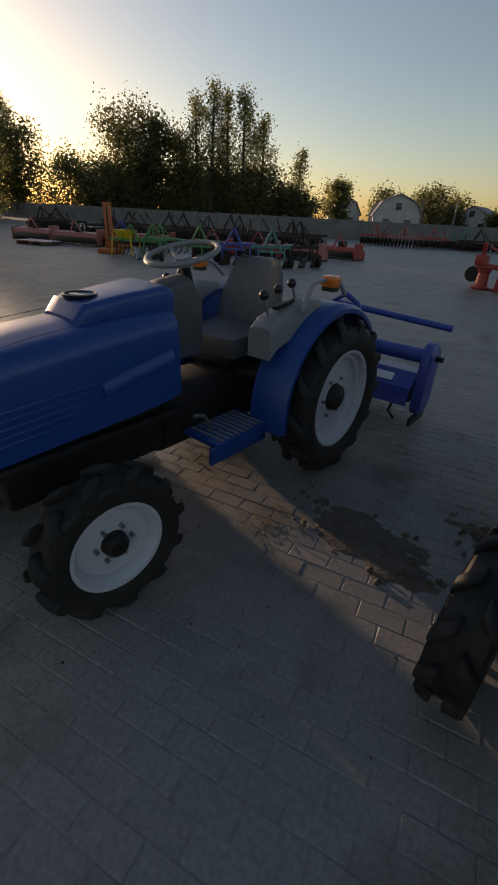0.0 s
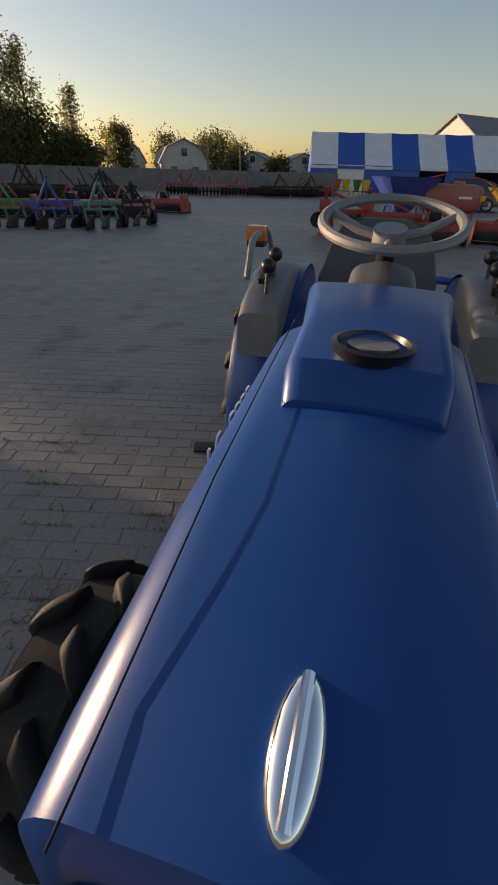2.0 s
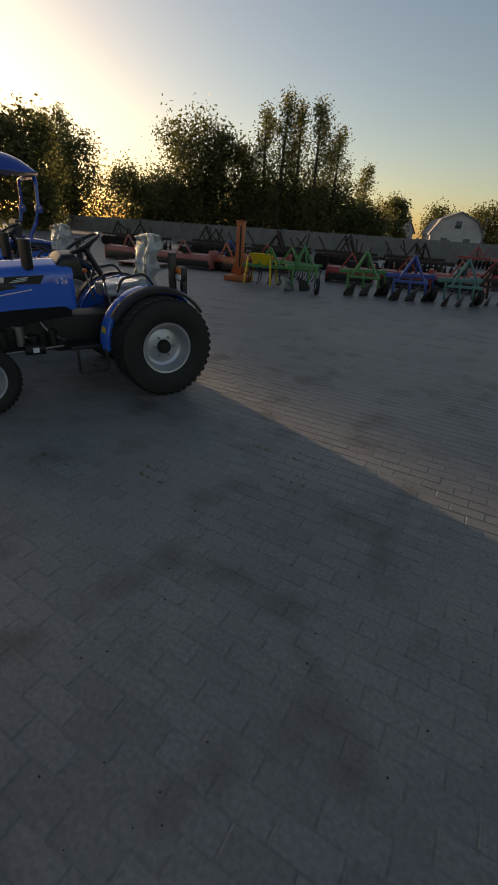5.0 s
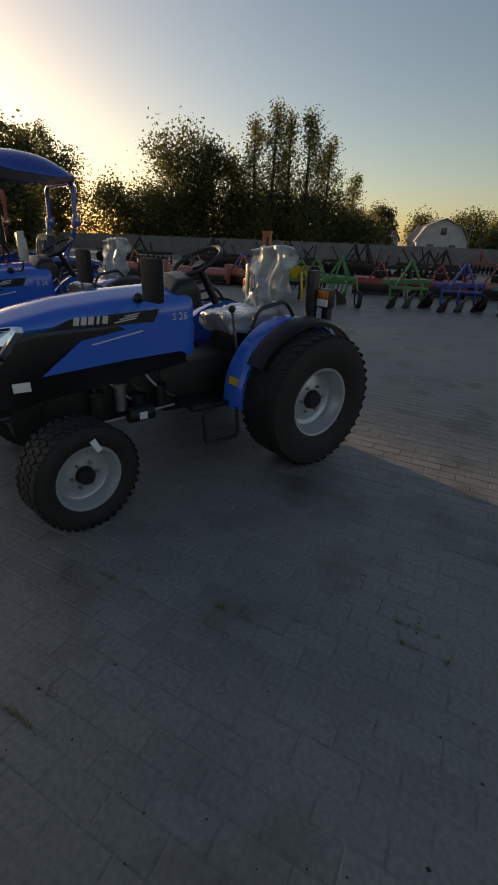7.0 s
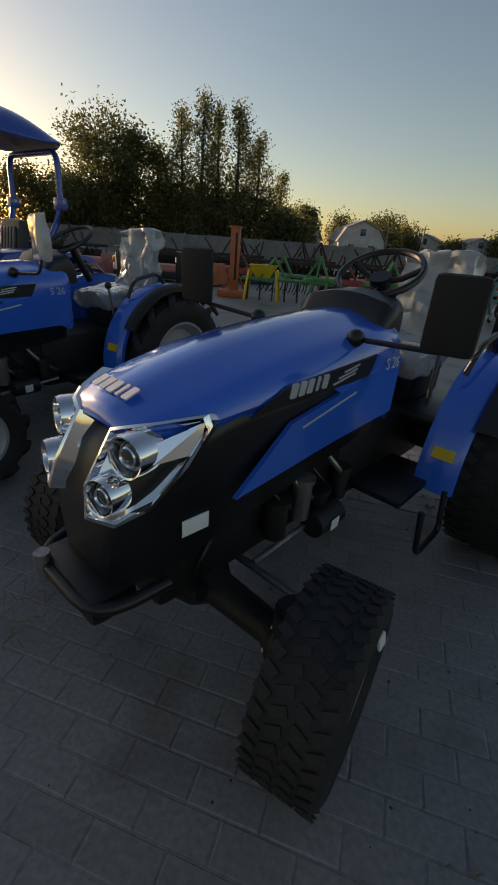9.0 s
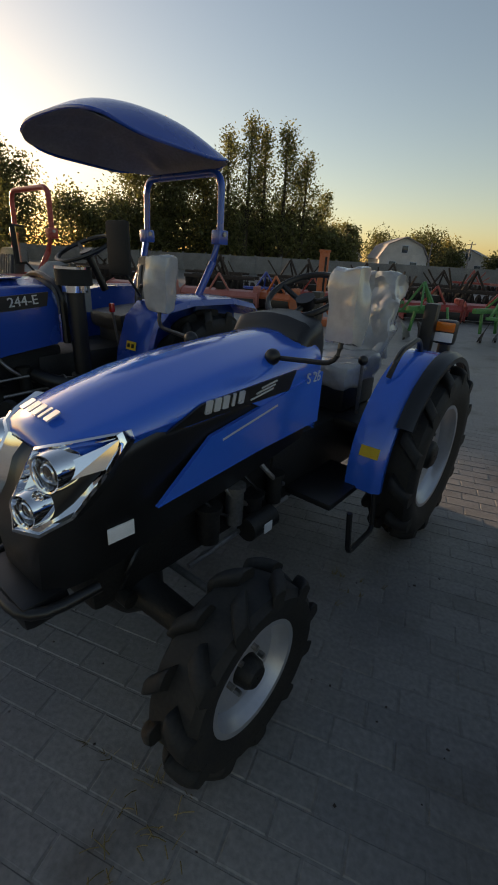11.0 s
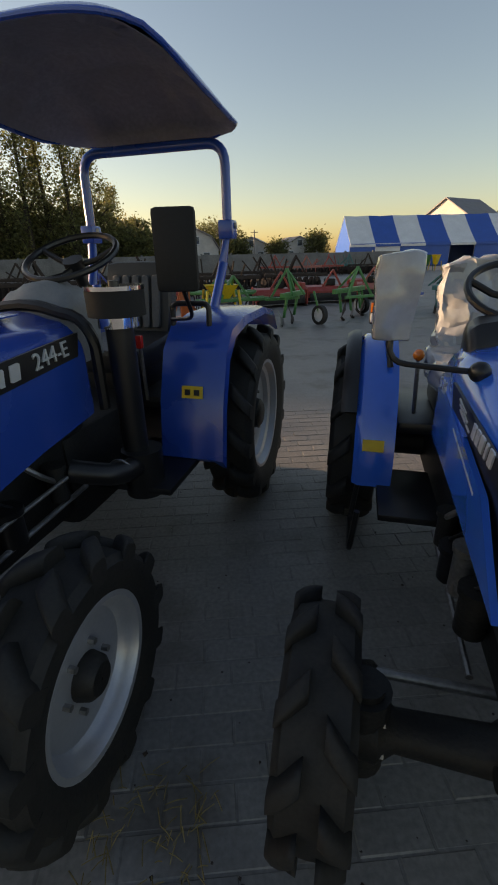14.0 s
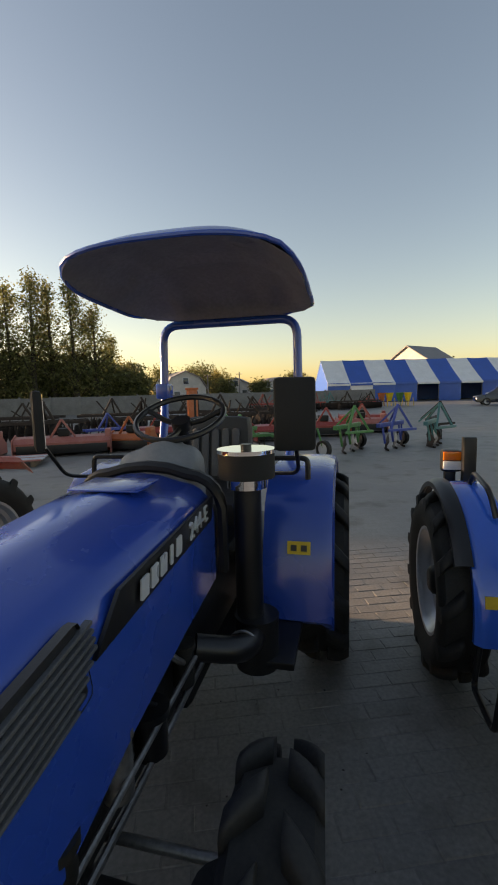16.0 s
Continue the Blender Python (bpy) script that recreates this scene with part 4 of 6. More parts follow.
def garden_tractor(m, turf, model, label):
    """A bright blue small tractor with chrome twin headlights and a plastic-wrapped seat."""
    t = empty("small_tractor", m, label, "tractor", "parked tractors")
    # black nose and side body
    secs = ((-0.335, 0.10, 0.66, 0.53, 0.04), (-0.325, 0.14, 0.75, 0.51, 0.06), (-0.275, 0.178, 0.86, 0.50, 0.06), (-0.215, 0.205, 0.925, 0.51, 0.06), (-0.13, 0.23, 0.95, 0.53, 0.06), (0.0, 0.24, 0.99, 0.56, 0.07), (0.4, 0.238, 1.0, 0.60, 0.07), (0.86, 0.232, 1.02, 0.66, 0.07))
    part("nose", loft(bmesh.new(), [hood_ring(y, w, top, low, r, 0.01, w * 0.8) for y, w, top, low, r in secs]), BLACK, t, "black plastic nose and side panels")
    # blue top
    secs = ((-0.262, 0.09, 0.938, 0.915, 0.012, 0.012), (-0.24, 0.145, 0.965, 0.925, 0.03, 0.02), (-0.185, 0.19, 0.997, 0.935, 0.05, 0.03), (-0.08, 0.225, 1.03, 0.925, 0.075, 0.035), (0.12, 0.245, 1.075, 0.93, 0.09, 0.035), (0.4, 0.25, 1.11, 0.94, 0.10, 0.035), (0.7, 0.248, 1.13, 0.80, 0.10, 0.035), (0.86, 0.243, 1.135, 0.72, 0.10, 0.035), (0.90, 0.22, 1.12, 0.74, 0.08, 0.03))
    hood = part("bonnet", loft(bmesh.new(), [hood_ring(y, w, top, low, r, cr) for y, w, top, low, r, cr in secs]), BLUE_SOLIS, t, "glossy bright blue bonnet")
    for s in (-1, 1):
        xs = s * 0.240
        wedge = [(xs, -0.02, 0.71), (xs, 0.20, 0.875), (xs, 0.66, 0.95), (xs, 0.86, 0.98), (xs, 0.86, 0.76), (xs, 0.45, 0.745)]
        part("side_wedge", slab(wedge, (s * 0.016, 0, 0)), BLUE_SOLIS, t, "bright blue side panel", smooth=0)
        pm = Matrix.Translation((s * 0.2555, 0.26, 0.977)) @ Euler((radians(90), 0, radians(90 * s))).to_matrix().to_4x4()
        strip = [(s * 0.246, 0.02, 0.935), (s * 0.246, 0.62, 0.945), (s * 0.246, 0.66, 1.015), (s * 0.246, 0.16, 0.99)]
        part("vent_strip", slab(strip, (s * 0.008, 0, 0)), BLACK, t, smooth=0)
        letter_bars(5, 0.19, 0.042, pm, PALELETTER, t)
        for q in range(3):
            part("swoosh", B((s * 0.256, 0.45 + 0.02 * q, 0.965 + 0.014 * q), (0.004, 0.13 - 0.02 * q, 0.006), 0.001, (8, 0, 0)), PALELETTER, t)
        part("stripe_decal", B((s * 0.2555, 0.40, 0.875), (0.003, 0.30, 0.008), 0.0, (10, 0, 0)), PALELETTER, t)
        text("model_number", model, 0.06, Matrix.Translation((s * 0.2555, 0.79, 0.965)) @ Euler((radians(90), 0, radians(90 * s))).to_matrix().to_4x4(), PALELETTER, t, 0.003)
        part("sticker", B((s * 0.209, -0.12, 0.655), (0.004, 0.085, 0.05), 0.001, (0, 0, -4 * s)), WHITE, t, "small white sticker")
        # chrome light cluster
        q = [Vector(p) for p in ((s * 0.072, -0.268, 0.925), (s * 0.12, -0.252, 0.943), (s * 0.17, -0.205, 0.956), (s * 0.234, -0.108, 0.972), (s * 0.246, -0.105, 0.945), (s * 0.243, -0.175, 0.86), (s * 0.215, -0.258, 0.765), (s * 0.168, -0.330, 0.722), (s * 0.092, -0.362, 0.722), (s * 0.070, -0.345, 0.80))]
        mid = sum(q, Vector()) / len(q)
        out = Vector((s * 0.42, -0.88, 0.22)).normalized()
        cl = part("headlight_bezel", loft(bmesh.new(), [[p - out * 0.07 for p in q], q, [mid + (p - mid) * 0.93 + out * 0.008 for p in q], [mid + (p - mid) * 0.84 - out * 0.010 for p in q], [mid + (p - mid) * 0.4 - out * 0.022 for p in q]]), CHROME, t, "chrome headlight surround", smooth=25)
        axis = Vector((s * 0.22, -0.97, 0.05)).normalized()
        for (x, y, z, r) in ((0.158, -0.282, 0.885, 0.043), (0.132, -0.338, 0.790, 0.039)):
            mm = Matrix.Translation((s * x, y, z)) @ axis.to_track_quat("X", "Z").to_matrix().to_4x4()
            cup = lathe(bmesh.new(), [(-0.07, r * 1.34), (-0.005, r * 1.26), (0.008, r * 1.18), (0.006, r * 1.08), (-0.014, r * 0.93), (-0.05, r * 0.86)], mm, 30)
            pod = part("light_cup", cup, CHROME, cl, "deep chrome lamp cup")
            bm = bmesh.new()
            bmesh.ops.create_uvsphere(bm, u_segments=22, v_segments=12, radius=r * 0.92, matrix=mm @ pose(-0.022, 0, 0) @ Matrix.Diagonal((0.5, 1, 1, 1)))
            part("lens", bm, DARKLENS, pod, "dark glass headlight lens")
            bm = bmesh.new()
            lathe(bm, [(-0.004, r * 0.44), (0.001, r * 0.52), (-0.002, r * 0.60), (-0.012, r * 0.52)], mm, 24)
            part("lens_ring", bm, CHROME, pod)
        brow = [Vector(p) for p in ((s * 0.19, -0.232, 0.915), (s * 0.236, -0.118, 0.955), (s * 0.240, -0.15, 0.885), (s * 0.205, -0.245, 0.872))]
        part("reflector", plate(brow, 0.006), CHROME, cl, smooth=0)
    letter_bars(5, 0.165, 0.042, pose(0, -0.205, 0.992, 29, 0, 0), PALELETTER, t)
    # dashboard, steering
    bm = bmesh.new()
    loft(bm, [hood_ring(y, w, top, 1.0, 0.06, 0.02) for y, w, top in ((0.78, 0.20, 1.13), (0.83, 0.205, 1.19), (0.94, 0.19, 1.20), (0.99, 0.17, 1.14))])
    part("dashboard", bm, BLACK, t, "black dashboard cowl")
    steering(t, (0, 1.06, 1.255), 0.175, 30)
    for s in (-1, 1):
        mirror(t, (s * (0.52 if turf else 0.46), 0.50 if turf else 0.60, 1.195 if turf else 1.275), (0.14 if turf else 0.115, 0.045, 0.21), 12 if turf else s * -12, (s * 0.2, 0.56, 1.07), None if (s > 0 and turf) or (s < 0 and turf) else WRAP)
        bm = bmesh.new()
        bmesh.ops.create_uvsphere(bm, u_segments=12, v_segments=8, radius=0.03, matrix=pose(s * 0.215, 0.55, 1.075))
        part("hood_latch", bm, BLACK, t)
    # chassis
    part("engine", B((0, 0.30, 0.50), (0.30, 1.0, 0.30), 0.03), BLACKIRON, t, "black engine block")
    part("gearbox", B((0, 1.15, 0.50), (0.34, 0.95, 0.34), 0.05), BLACKIRON, t)
    part("front_weight_bracket", B((0, -0.33, 0.47), (0.30, 0.14, 0.09), 0.03), BLACK, t, "black front weight bracket")
    bm = bmesh.new()
    tube(bm, bend([(-0.20, -0.2, 0.5), (-0.17, -0.40, 0.485), (0.17, -0.40, 0.485), (0.20, -0.2, 0.5)], 0.1), 0.018, 10)
    part("bumper", bm, BLACK, t)
    bm = bmesh.new()
    rod(bm, (-0.10, -0.405, 0.44), (-0.10, -0.405, 0.53), 0.022, 10)
    part("hitch_pin", bm, STEEL, t)
    driven_axle(t, 0.56, 0.02 if turf else 0.0, 0.31)
    for s in (-1, 1):
        engine_fittings(t, s * 0.16, 0.15, 0.75, 0.50)
    bm = bmesh.new()
    rod(bm, (0.24, 0.42, 0.40), (0.24, 0.58, 0.40), 0.05, 18)
    part("oil_filter", bm, BLACKIRON, t)
    part("filter_label", B((0.292, 0.5, 0.40), (0.004, 0.05, 0.045), 0.001), WHITE, t)
    bm = bmesh.new()
    rod(bm, (-0.5, 1.54, 0.45), (0.5, 1.54, 0.45), 0.08, 16)
    part("rear_axle", bm, BLACKIRON, t)
    zr = 0.445 if turf else 0.48
    zf = 0.285 if turf else 0.31
    for s in (-1, 1):
        if turf:
            wheel(t, (s * 0.585, 0.02, zf), zf, 0.215, 0.165, s, 0, SILVER, turn=11, turf=True, name="front_wheel")
            wheel(t, (s * 0.66, 1.52, zr), zr, 0.33, 0.22, s, 0, SILVER, turf=True, name="rear_wheel")
        else:
            wheel(t, (s * 0.575, 0, zf), zf, 0.17, 0.165, s, 11, SILVER, turn=0, name="front_wheel")
            wheel(t, (s * 0.53, 1.54, zr), zr, 0.23, 0.27, s, 13, SILVER, name="rear_wheel")
        if s > 0 and turf:
            part("tag", B((s * 0.685, 0.08, 0.465), (0.008, 0.03, 0.07), 0.002, (25, 0, 0)), WHITE, t, "white paper tag on the wheel")
        rf = 0.50 if turf else 0.53
        f = fender(t, (0, 1.54, zr), rf, s * 0.36, s * 0.53, 48, 186, BLUE_SOLIS, name="fender", low=zr - 0.04)
        fender(f, (0, 1.54, zr), 0.515 if turf else 0.545, s * 0.53, s * (0.66 if turf else 0.60), 35, 150, BLACK, inner=False, name="fender_extension")
        part("fender_decal", B((s * 0.45, 1.54 - (rf + 0.002) * 0.966, zr + rf * 0.26), (0.09, 0.006, 0.05), 0.0, (-15, 0, 0)), YELLOW, f)
        bm = bmesh.new()
        tube(bm, bend([(s * 0.40, 1.22, zr + 0.44), (s * 0.42, 1.26, zr + 0.56), (s * 0.42, 1.48, zr + 0.60), (s * 0.42, 1.56, zr + 0.50)], 0.05), 0.013, 8)
        part("grab_rail", bm, BLACK, f)
        # rear lamps on posts
        part("lamp_post", B((s * 0.44, 1.86, zr + 0.46), (0.06, 0.05, 0.18), 0.01), BLACK, t)
        tl = part("tail_lamp", B((s * 0.44, 1.84, zr + 0.60), (0.11, 0.07, 0.13), 0.02), BLACK, t, "black lamp housing")
        part("lens", B((s * 0.44, 1.802, zr + 0.63), (0.10, 0.012, 0.05), 0.005), ORANGELENS, tl)
        part("lens", B((s * 0.44, 1.802, zr + 0.575), (0.10, 0.012, 0.05), 0.005), CLEARLENS, tl)
        part("rops_stub", B((s * 0.36, 1.78, 0.95), (0.07, 0.06, 0.55), 0.012), BLACK, t, "black folded roll bar post")
        part("footplate", B((s * 0.30, 0.98, 0.42), (0.24, 0.42, 0.03), 0.008), BLACK, t)
        bm = bmesh.new()
        tube(bm, bend([(s * 0.50, 0.80, 0.42), (s * 0.52, 0.80, 0.22), (s * 0.52, 1.05, 0.22), (s * 0.50, 1.05, 0.42)], 0.04), 0.013, 8)
        part("step", bm, BLACK, t)
        bm = bmesh.new()
        rod(bm, (s * 0.28, 1.20, 0.72), (s * 0.30, 1.14, 0.98), 0.009, 8)
        lv = part("lever", bm, STEEL, t)
        bm = bmesh.new()
        bmesh.ops.create_uvsphere(bm, u_segments=12, v_segments=8, radius=0.024, matrix=pose(s * 0.30, 1.138, 0.995))
        part("knob", bm, BLACK if s > 0 else ORANGELENS, lv)
    part("rear_deck", B((0, 1.5, 0.64), (0.68, 0.6, 0.06), 0.02), BLACK, t)
    part("seat_base", B((0, 1.45, 0.75), (0.34, 0.38, 0.16), 0.03), BLACK, t)
    part("seat", crumple(soft_slab((0, 1.40, 0.88), (0.45, 0.46, 0.13), (5, 0, 0), cuts=14), 0.018, 1), WRAP, t, "seat cushion in clear plastic wrap", smooth=22)
    part("backrest", crumple(soft_slab((0.02, 1.66, 1.125), (0.41, 0.13, 0.49), (-12, 0, 0), cuts=16), 0.03, 4), WRAP, t, "seat back in crumpled clear plastic wrap", smooth=22)
    part("backrest_core", soft_slab((0.02, 1.675, 1.08), (0.29, 0.05, 0.36), (-12, 0, 0)), SEATGREY, t)
    return t


def field_tractor(m, paint, canopy, label, model="244-E"):
    """A larger blue tractor with a rounded canopy on a bent tube frame."""
    t = empty("field_tractor", m, label, "tractor", "parked tractors")
    secs = ((-0.62, 0.20, 0.98, 0.66, 0.07, 0.02), (-0.60, 0.23, 1.02, 0.62, 0.09, 0.025), (-0.45, 0.25, 1.10, 0.62, 0.11, 0.03), (-0.2, 0.258, 1.15, 0.66, 0.12, 0.03), (0.1, 0.262, 1.18, 0.74, 0.12, 0.03), (0.4, 0.27, 1.205, 0.80, 0.12, 0.03), (0.70, 0.275, 1.22, 0.84, 0.12, 0.03), (0.74, 0.25, 1.20, 0.86, 0.11, 0.03))
    hood = part("bonnet", loft(bmesh.new(), [hood_ring(y, w, top, low, r, cr) for y, w, top, low, r, cr in secs]), paint, t, "dusty glossy painted bonnet")
    bm = bmesh.new()
    ring = hood_ring(0.76, 0.285, 1.235, 0.84, 0.12, 0.03)
    tube(bm, ring[:], 0.022, 8)
    part("rear_trim", bm, BLACK, hood, "black rubber bonnet trim")
    part("hatch", B((0.0, 0.52, 1.216), (0.24, 0.16, 0.006), 0.002, (2.5, 0, 0)), paint, hood)
    for s in (-1, 1):
        strip = [(s * 0.262, -0.04, 1.005), (s * 0.270, 0.66, 1.07), (s * 0.270, 0.68, 1.15), (s * 0.262, 0.06, 1.10)]
        part("name_strip", slab(strip, (s * 0.010, 0, 0)), BLACK, hood, smooth=0)
        letter_bars(5, 0.27, 0.05, Matrix.Translation((s * 0.279, 0.255, 1.075)) @ Euler((radians(90), radians(-5 * s), radians(90 * s + 0.8))).to_matrix().to_4x4(), PALELETTER, hood)
        text("model_number", model, 0.075, Matrix.Translation((s * 0.282, 0.525, 1.10)) @ Euler((radians(90), radians(-5 * s), radians(90 * s + 0.8))).to_matrix().to_4x4(), PALELETTER, hood, 0.003)
        vent = part("side_vent", B((s * 0.252, -0.25, 0.985), (0.02, 0.40, 0.17), 0.02, (10, 0, 0)), BLACK, hood)
        for q in range(8):
            part("vent_slat", B((s * 0.2635, -0.25 + 0.006 * q, 0.915 + 0.020 * q), (0.016, 0.40 - 0.02 * abs(q - 4), 0.009), 0.003, (10, 0, 0)), SEATGREY, vent)
    gr = part("grille", B((0, -0.62, 0.82), (0.36, 0.05, 0.30), 0.02), BLACK, t)
    for q in range(6):
        part("slat", B((0, -0.65, 0.72 + 0.035 * q), (0.32, 0.01, 0.01), 0.002), BLACKIRON, gr)
    for s in (-1, 1):
        part("headlight", B((s * 0.12, -0.645, 0.90), (0.10, 0.03, 0.07), 0.012), CLEARLENS, t)
    # chassis
    part("engine", B((0, 0.15, 0.62), (0.34, 1.25, 0.40), 0.04), BLACKIRON, t, "black engine block")
    part("gearbox", B((0, 1.2, 0.56), (0.38, 1.2, 0.40), 0.05), BLACKIRON, t)
    part("front_support", B((0, -0.50, 0.52), (0.40, 0.40, 0.16), 0.03), BLACKIRON, t)
    driven_axle(t, 0.58, 0.0, 0.38)
    for s in (-1, 1):
        engine_fittings(t, s * 0.19, -0.30, 0.62, 0.66)
    bm = bmesh.new()
    rod(bm, (-0.55, 1.708, 0.52), (0.55, 1.708, 0.52), 0.09, 16)
    part("rear_axle", bm, BLACKIRON, t)
    bm = bmesh.new()
    rod(bm, (0.25, -0.5, 0.62), (0.26, 0.5, 0.66), 0.008, 8)
    part("bonnet_stay", bm, STEEL, t, "thin steel rod")
    # intake and filters
    ac = empty_part("air_cleaner", t)
    for z0, z1, r, mt in ((0.62, 1.14, 0.052, BLACK), (1.14, 1.18, 0.075, CHROME), (1.18, 1.27, 0.105, MATTEBLACK), (1.27, 1.284, 0.108, CHROME), (1.284, 1.30, 0.02, BLACK)):
        bm = bmesh.new()
        rod(bm, (0.375, 0.80, z0 + 0.015), (0.375, 0.80, z1 + 0.015), r, 26)
        part("canister" if r > 0.1 else "pipe", bm, mt, ac)
    bm = bmesh.new()
    rod(bm, (0.40, 0.80, 0.46), (0.40, 0.80, 0.66), 0.085, 22)
    part("filter_bowl", bm, BLACK, ac)
    bm = bmesh.new()
    tube(bm, bend([(0.40, 0.80, 0.60), (0.40, 0.62, 0.62), (0.24, 0.55, 0.66)], 0.08), 0.045, 12)
    part("intake_hose", bm, BLACK, ac, "black rubber hose")
    bm = bmesh.new()
    ring_tube(bm, None, 0.047, 0.006, pose(0.38, 0.66, 0.62, 90, 0, 0), 20, 6)
    part("hose_clamp", bm, STEEL, ac)
    for s in (-1, 1):
        wheel(t, (s * 0.60, 0, 0.37), 0.375, 0.19, 0.215, s, 13, SILVER, turn=3, name="front_wheel")
        wheel(t, (s * 0.62, 1.708, 0.515), 0.52, 0.26, 0.31, s, 14, SILVER, name="rear_wheel")
        # boxy mudguard
        bm = bmesh.new()
        rings = []
        for y, z in ((1.02, 0.52), (1.06, 0.78), (1.14, 1.00), (1.24, 1.09), (1.45, 1.125), (1.85, 1.125), (2.10, 1.08), (2.20, 0.98)):
            rings.append([Vector((s * x, y + dy, z + dz)) for x, dy, dz in ((0.375, 0, 0), (0.63, 0, 0), (0.675, 0.012, -0.012), (0.685, 0.03, -0.05), (0.67, 0.032, -0.05), (0.63, 0.02, -0.02), (0.375, 0.02, -0.02))])
        f = part("fender", loft(bm, rings), paint, t, "painted boxy mudguard")
        pts = [Vector((s * 0.375, y + 0.004, z - 0.006)) for y, z in ((1.02, 0.52), (1.06, 0.78), (1.14, 1.00), (1.24, 1.09), (1.45, 1.125), (1.85, 1.125), (2.10, 1.08), (2.20, 0.98))] + [Vector((s * 0.375, 2.2, 0.55))]
        bm = bmesh.new()
        loft(bm, [pts, [p + Vector((s * 0.012, 0, 0)) for p in pts]])
        part("inner_panel", bm, paint, f, smooth=0)
        part("warning_label", B((s * 0.535, 1.062, 0.83), (0.10, 0.004, 0.055), 0.0, (-13, 0, 0)), YELLOW, f, "yellow warning label")
        for q in (-0.022, 0.022):
            part("pictogram", B((s * 0.535 + q, 1.0585, 0.83), (0.026, 0.003, 0.026), 0.0, (-13, 0, 0)), BLACK, f)
        bm = bmesh.new()
        tube(bm, bend([(s * 0.38, 1.26, 1.09), (s * 0.38, 1.27, 1.19), (s * 0.56, 1.27, 1.19), (s * 0.56, 1.26, 1.09)], 0.03), 0.013, 8)
        part("grab_rail", bm, BLACK, f)
        part("footplate", B((s * 0.38, 0.98, 0.50), (0.34, 0.5, 0.03), 0.008), BLACK, t)
        # roll frame
        bm = bmesh.new()
        tube(bm, [(s * 0.40, 1.72, 0.95), (s * 0.405, 1.78, 1.12), (s * 0.43, 1.90, 1.35), (s * 0.446, 1.954, 1.55)], 0.028, 12)
        part("roll_post", bm, paint, t)
        hg = part("hinge", B((s * 0.446, 1.954, 1.525), (0.085, 0.10, 0.10), 0.012), paint, t)
        bm = bmesh.new()
        rod(bm, (s * 0.40, 1.954, 1.545), (s * 0.50, 1.954, 1.545), 0.016, 10)
        part("bolt", bm, STEEL, hg)
    bm = bmesh.new()
    tube(bm, bend([(-0.446, 1.954, 1.5), (-0.440, 1.97, 1.95), (0.440, 1.97, 1.95), (0.446, 1.954, 1.5)], 0.11, 6), 0.027, 12)
    part("roll_bar", bm, paint, t, "painted tube roll bar")
    mirror(t, (0.53, 1.02, 1.41), (0.17, 0.04, 0.30), 10, (0.38, 1.25, 1.12))
    mirror(t, (-0.60, 0.92, 1.40), (0.16, 0.04, 0.27), -48, (-0.38, 1.2, 1.10))
    if canopy:
        bm = bmesh.new()
        N, M = 26, 26
        def sup(u, v):
            x = 2 * u - 1
            y = 2 * v - 1
            k = (abs(x) ** 5 + abs(y) ** 5) ** 0.2
            mx = max(abs(x), abs(y), 1e-6)
            x, y = x * mx / max(k, 1e-6), y * mx / max(k, 1e-6)
            return x, y
        for side_, zoff in ((0, 0.0), (1, -0.035)):
            grid = []
            for i in range(N + 1):
                row = []
                for j in range(M + 1):
                    x, y = sup(i / N, j / M)
                    e = max(abs(x), abs(y))
                    z = 2.0 + 0.022 * (1 - y) + (0.105 * (1 - ((y + 1) / 2) ** 6) + 0.125 * (1 - abs((y - 0.1) / (1.1 if y < 0.1 else 0.9)) ** 2.5)) * (1 - abs(x) ** 3) - 0.02 * max(abs(x), abs(y)) ** 8
                    if side_:
                        z += zoff * (1 - 0.75 * max(0, e - 0.86) / 0.14)
                        rib = 0.022 * (1 if (abs(abs(x) - 0.5) < 0.09 or abs(y - 0.1) < 0.08) else 0)
                        z -= rib if e < 0.85 else 0
                    row.append(bm.verts.new((x * 0.555, 1.49 + y * 0.555, z)))
                grid.append(row)
            for i in range(N):
                for j in range(M):
                    bm.faces.new((grid[i][j], grid[i + 1][j], grid[i + 1][j + 1], grid[i][j + 1]))
            if side_ == 0:
                upper = bm
                bm = bmesh.new()
            else:
                lower = bm
        cn = part("canopy", upper, BLUE_DARK, t, "rounded blue canopy with a dark underside")
        part("canopy_lining", lower, LINING, cn, "dark moulded underside")
        bm = bmesh.new()
        pts = []
        for q in range(64):
            a = 2 * math.pi * q / 64
            cx, cy = math.cos(a), math.sin(a)
            k = (abs(cx) ** 5 + abs(cy) ** 5) ** 0.2
            x, y = cx / k, cy / k
            z = 2.0 + 0.022 * (1 - y) + (0.105 * (1 - ((y + 1) / 2) ** 6) + 0.125 * (1 - abs((y - 0.1) / (1.1 if y < 0.1 else 0.9)) ** 2.5)) * (1 - abs(x) ** 3) - 0.02 * max(abs(x), abs(y)) ** 8
            pts.append((x * 0.555, 1.49 + y * 0.555, z - 0.006))
        tube(bm, pts, 0.011, 8, closed=True)
        part("canopy_rim", bm, BLUE_DARK, cn)
    # seat and controls
    part("rear_deck", B((0, 1.55, 0.72), (0.66, 0.7, 0.06), 0.02), BLACKIRON, t)
    part("seat_base", B((0, 1.45, 0.82), (0.34, 0.40, 0.16), 0.03), BLACK, t)
    part("seat", soft_slab((0, 1.42, 0.93), (0.46, 0.46, 0.13), (5, 0, 0)), SEATBLACK, t, "black vinyl seat cushion")
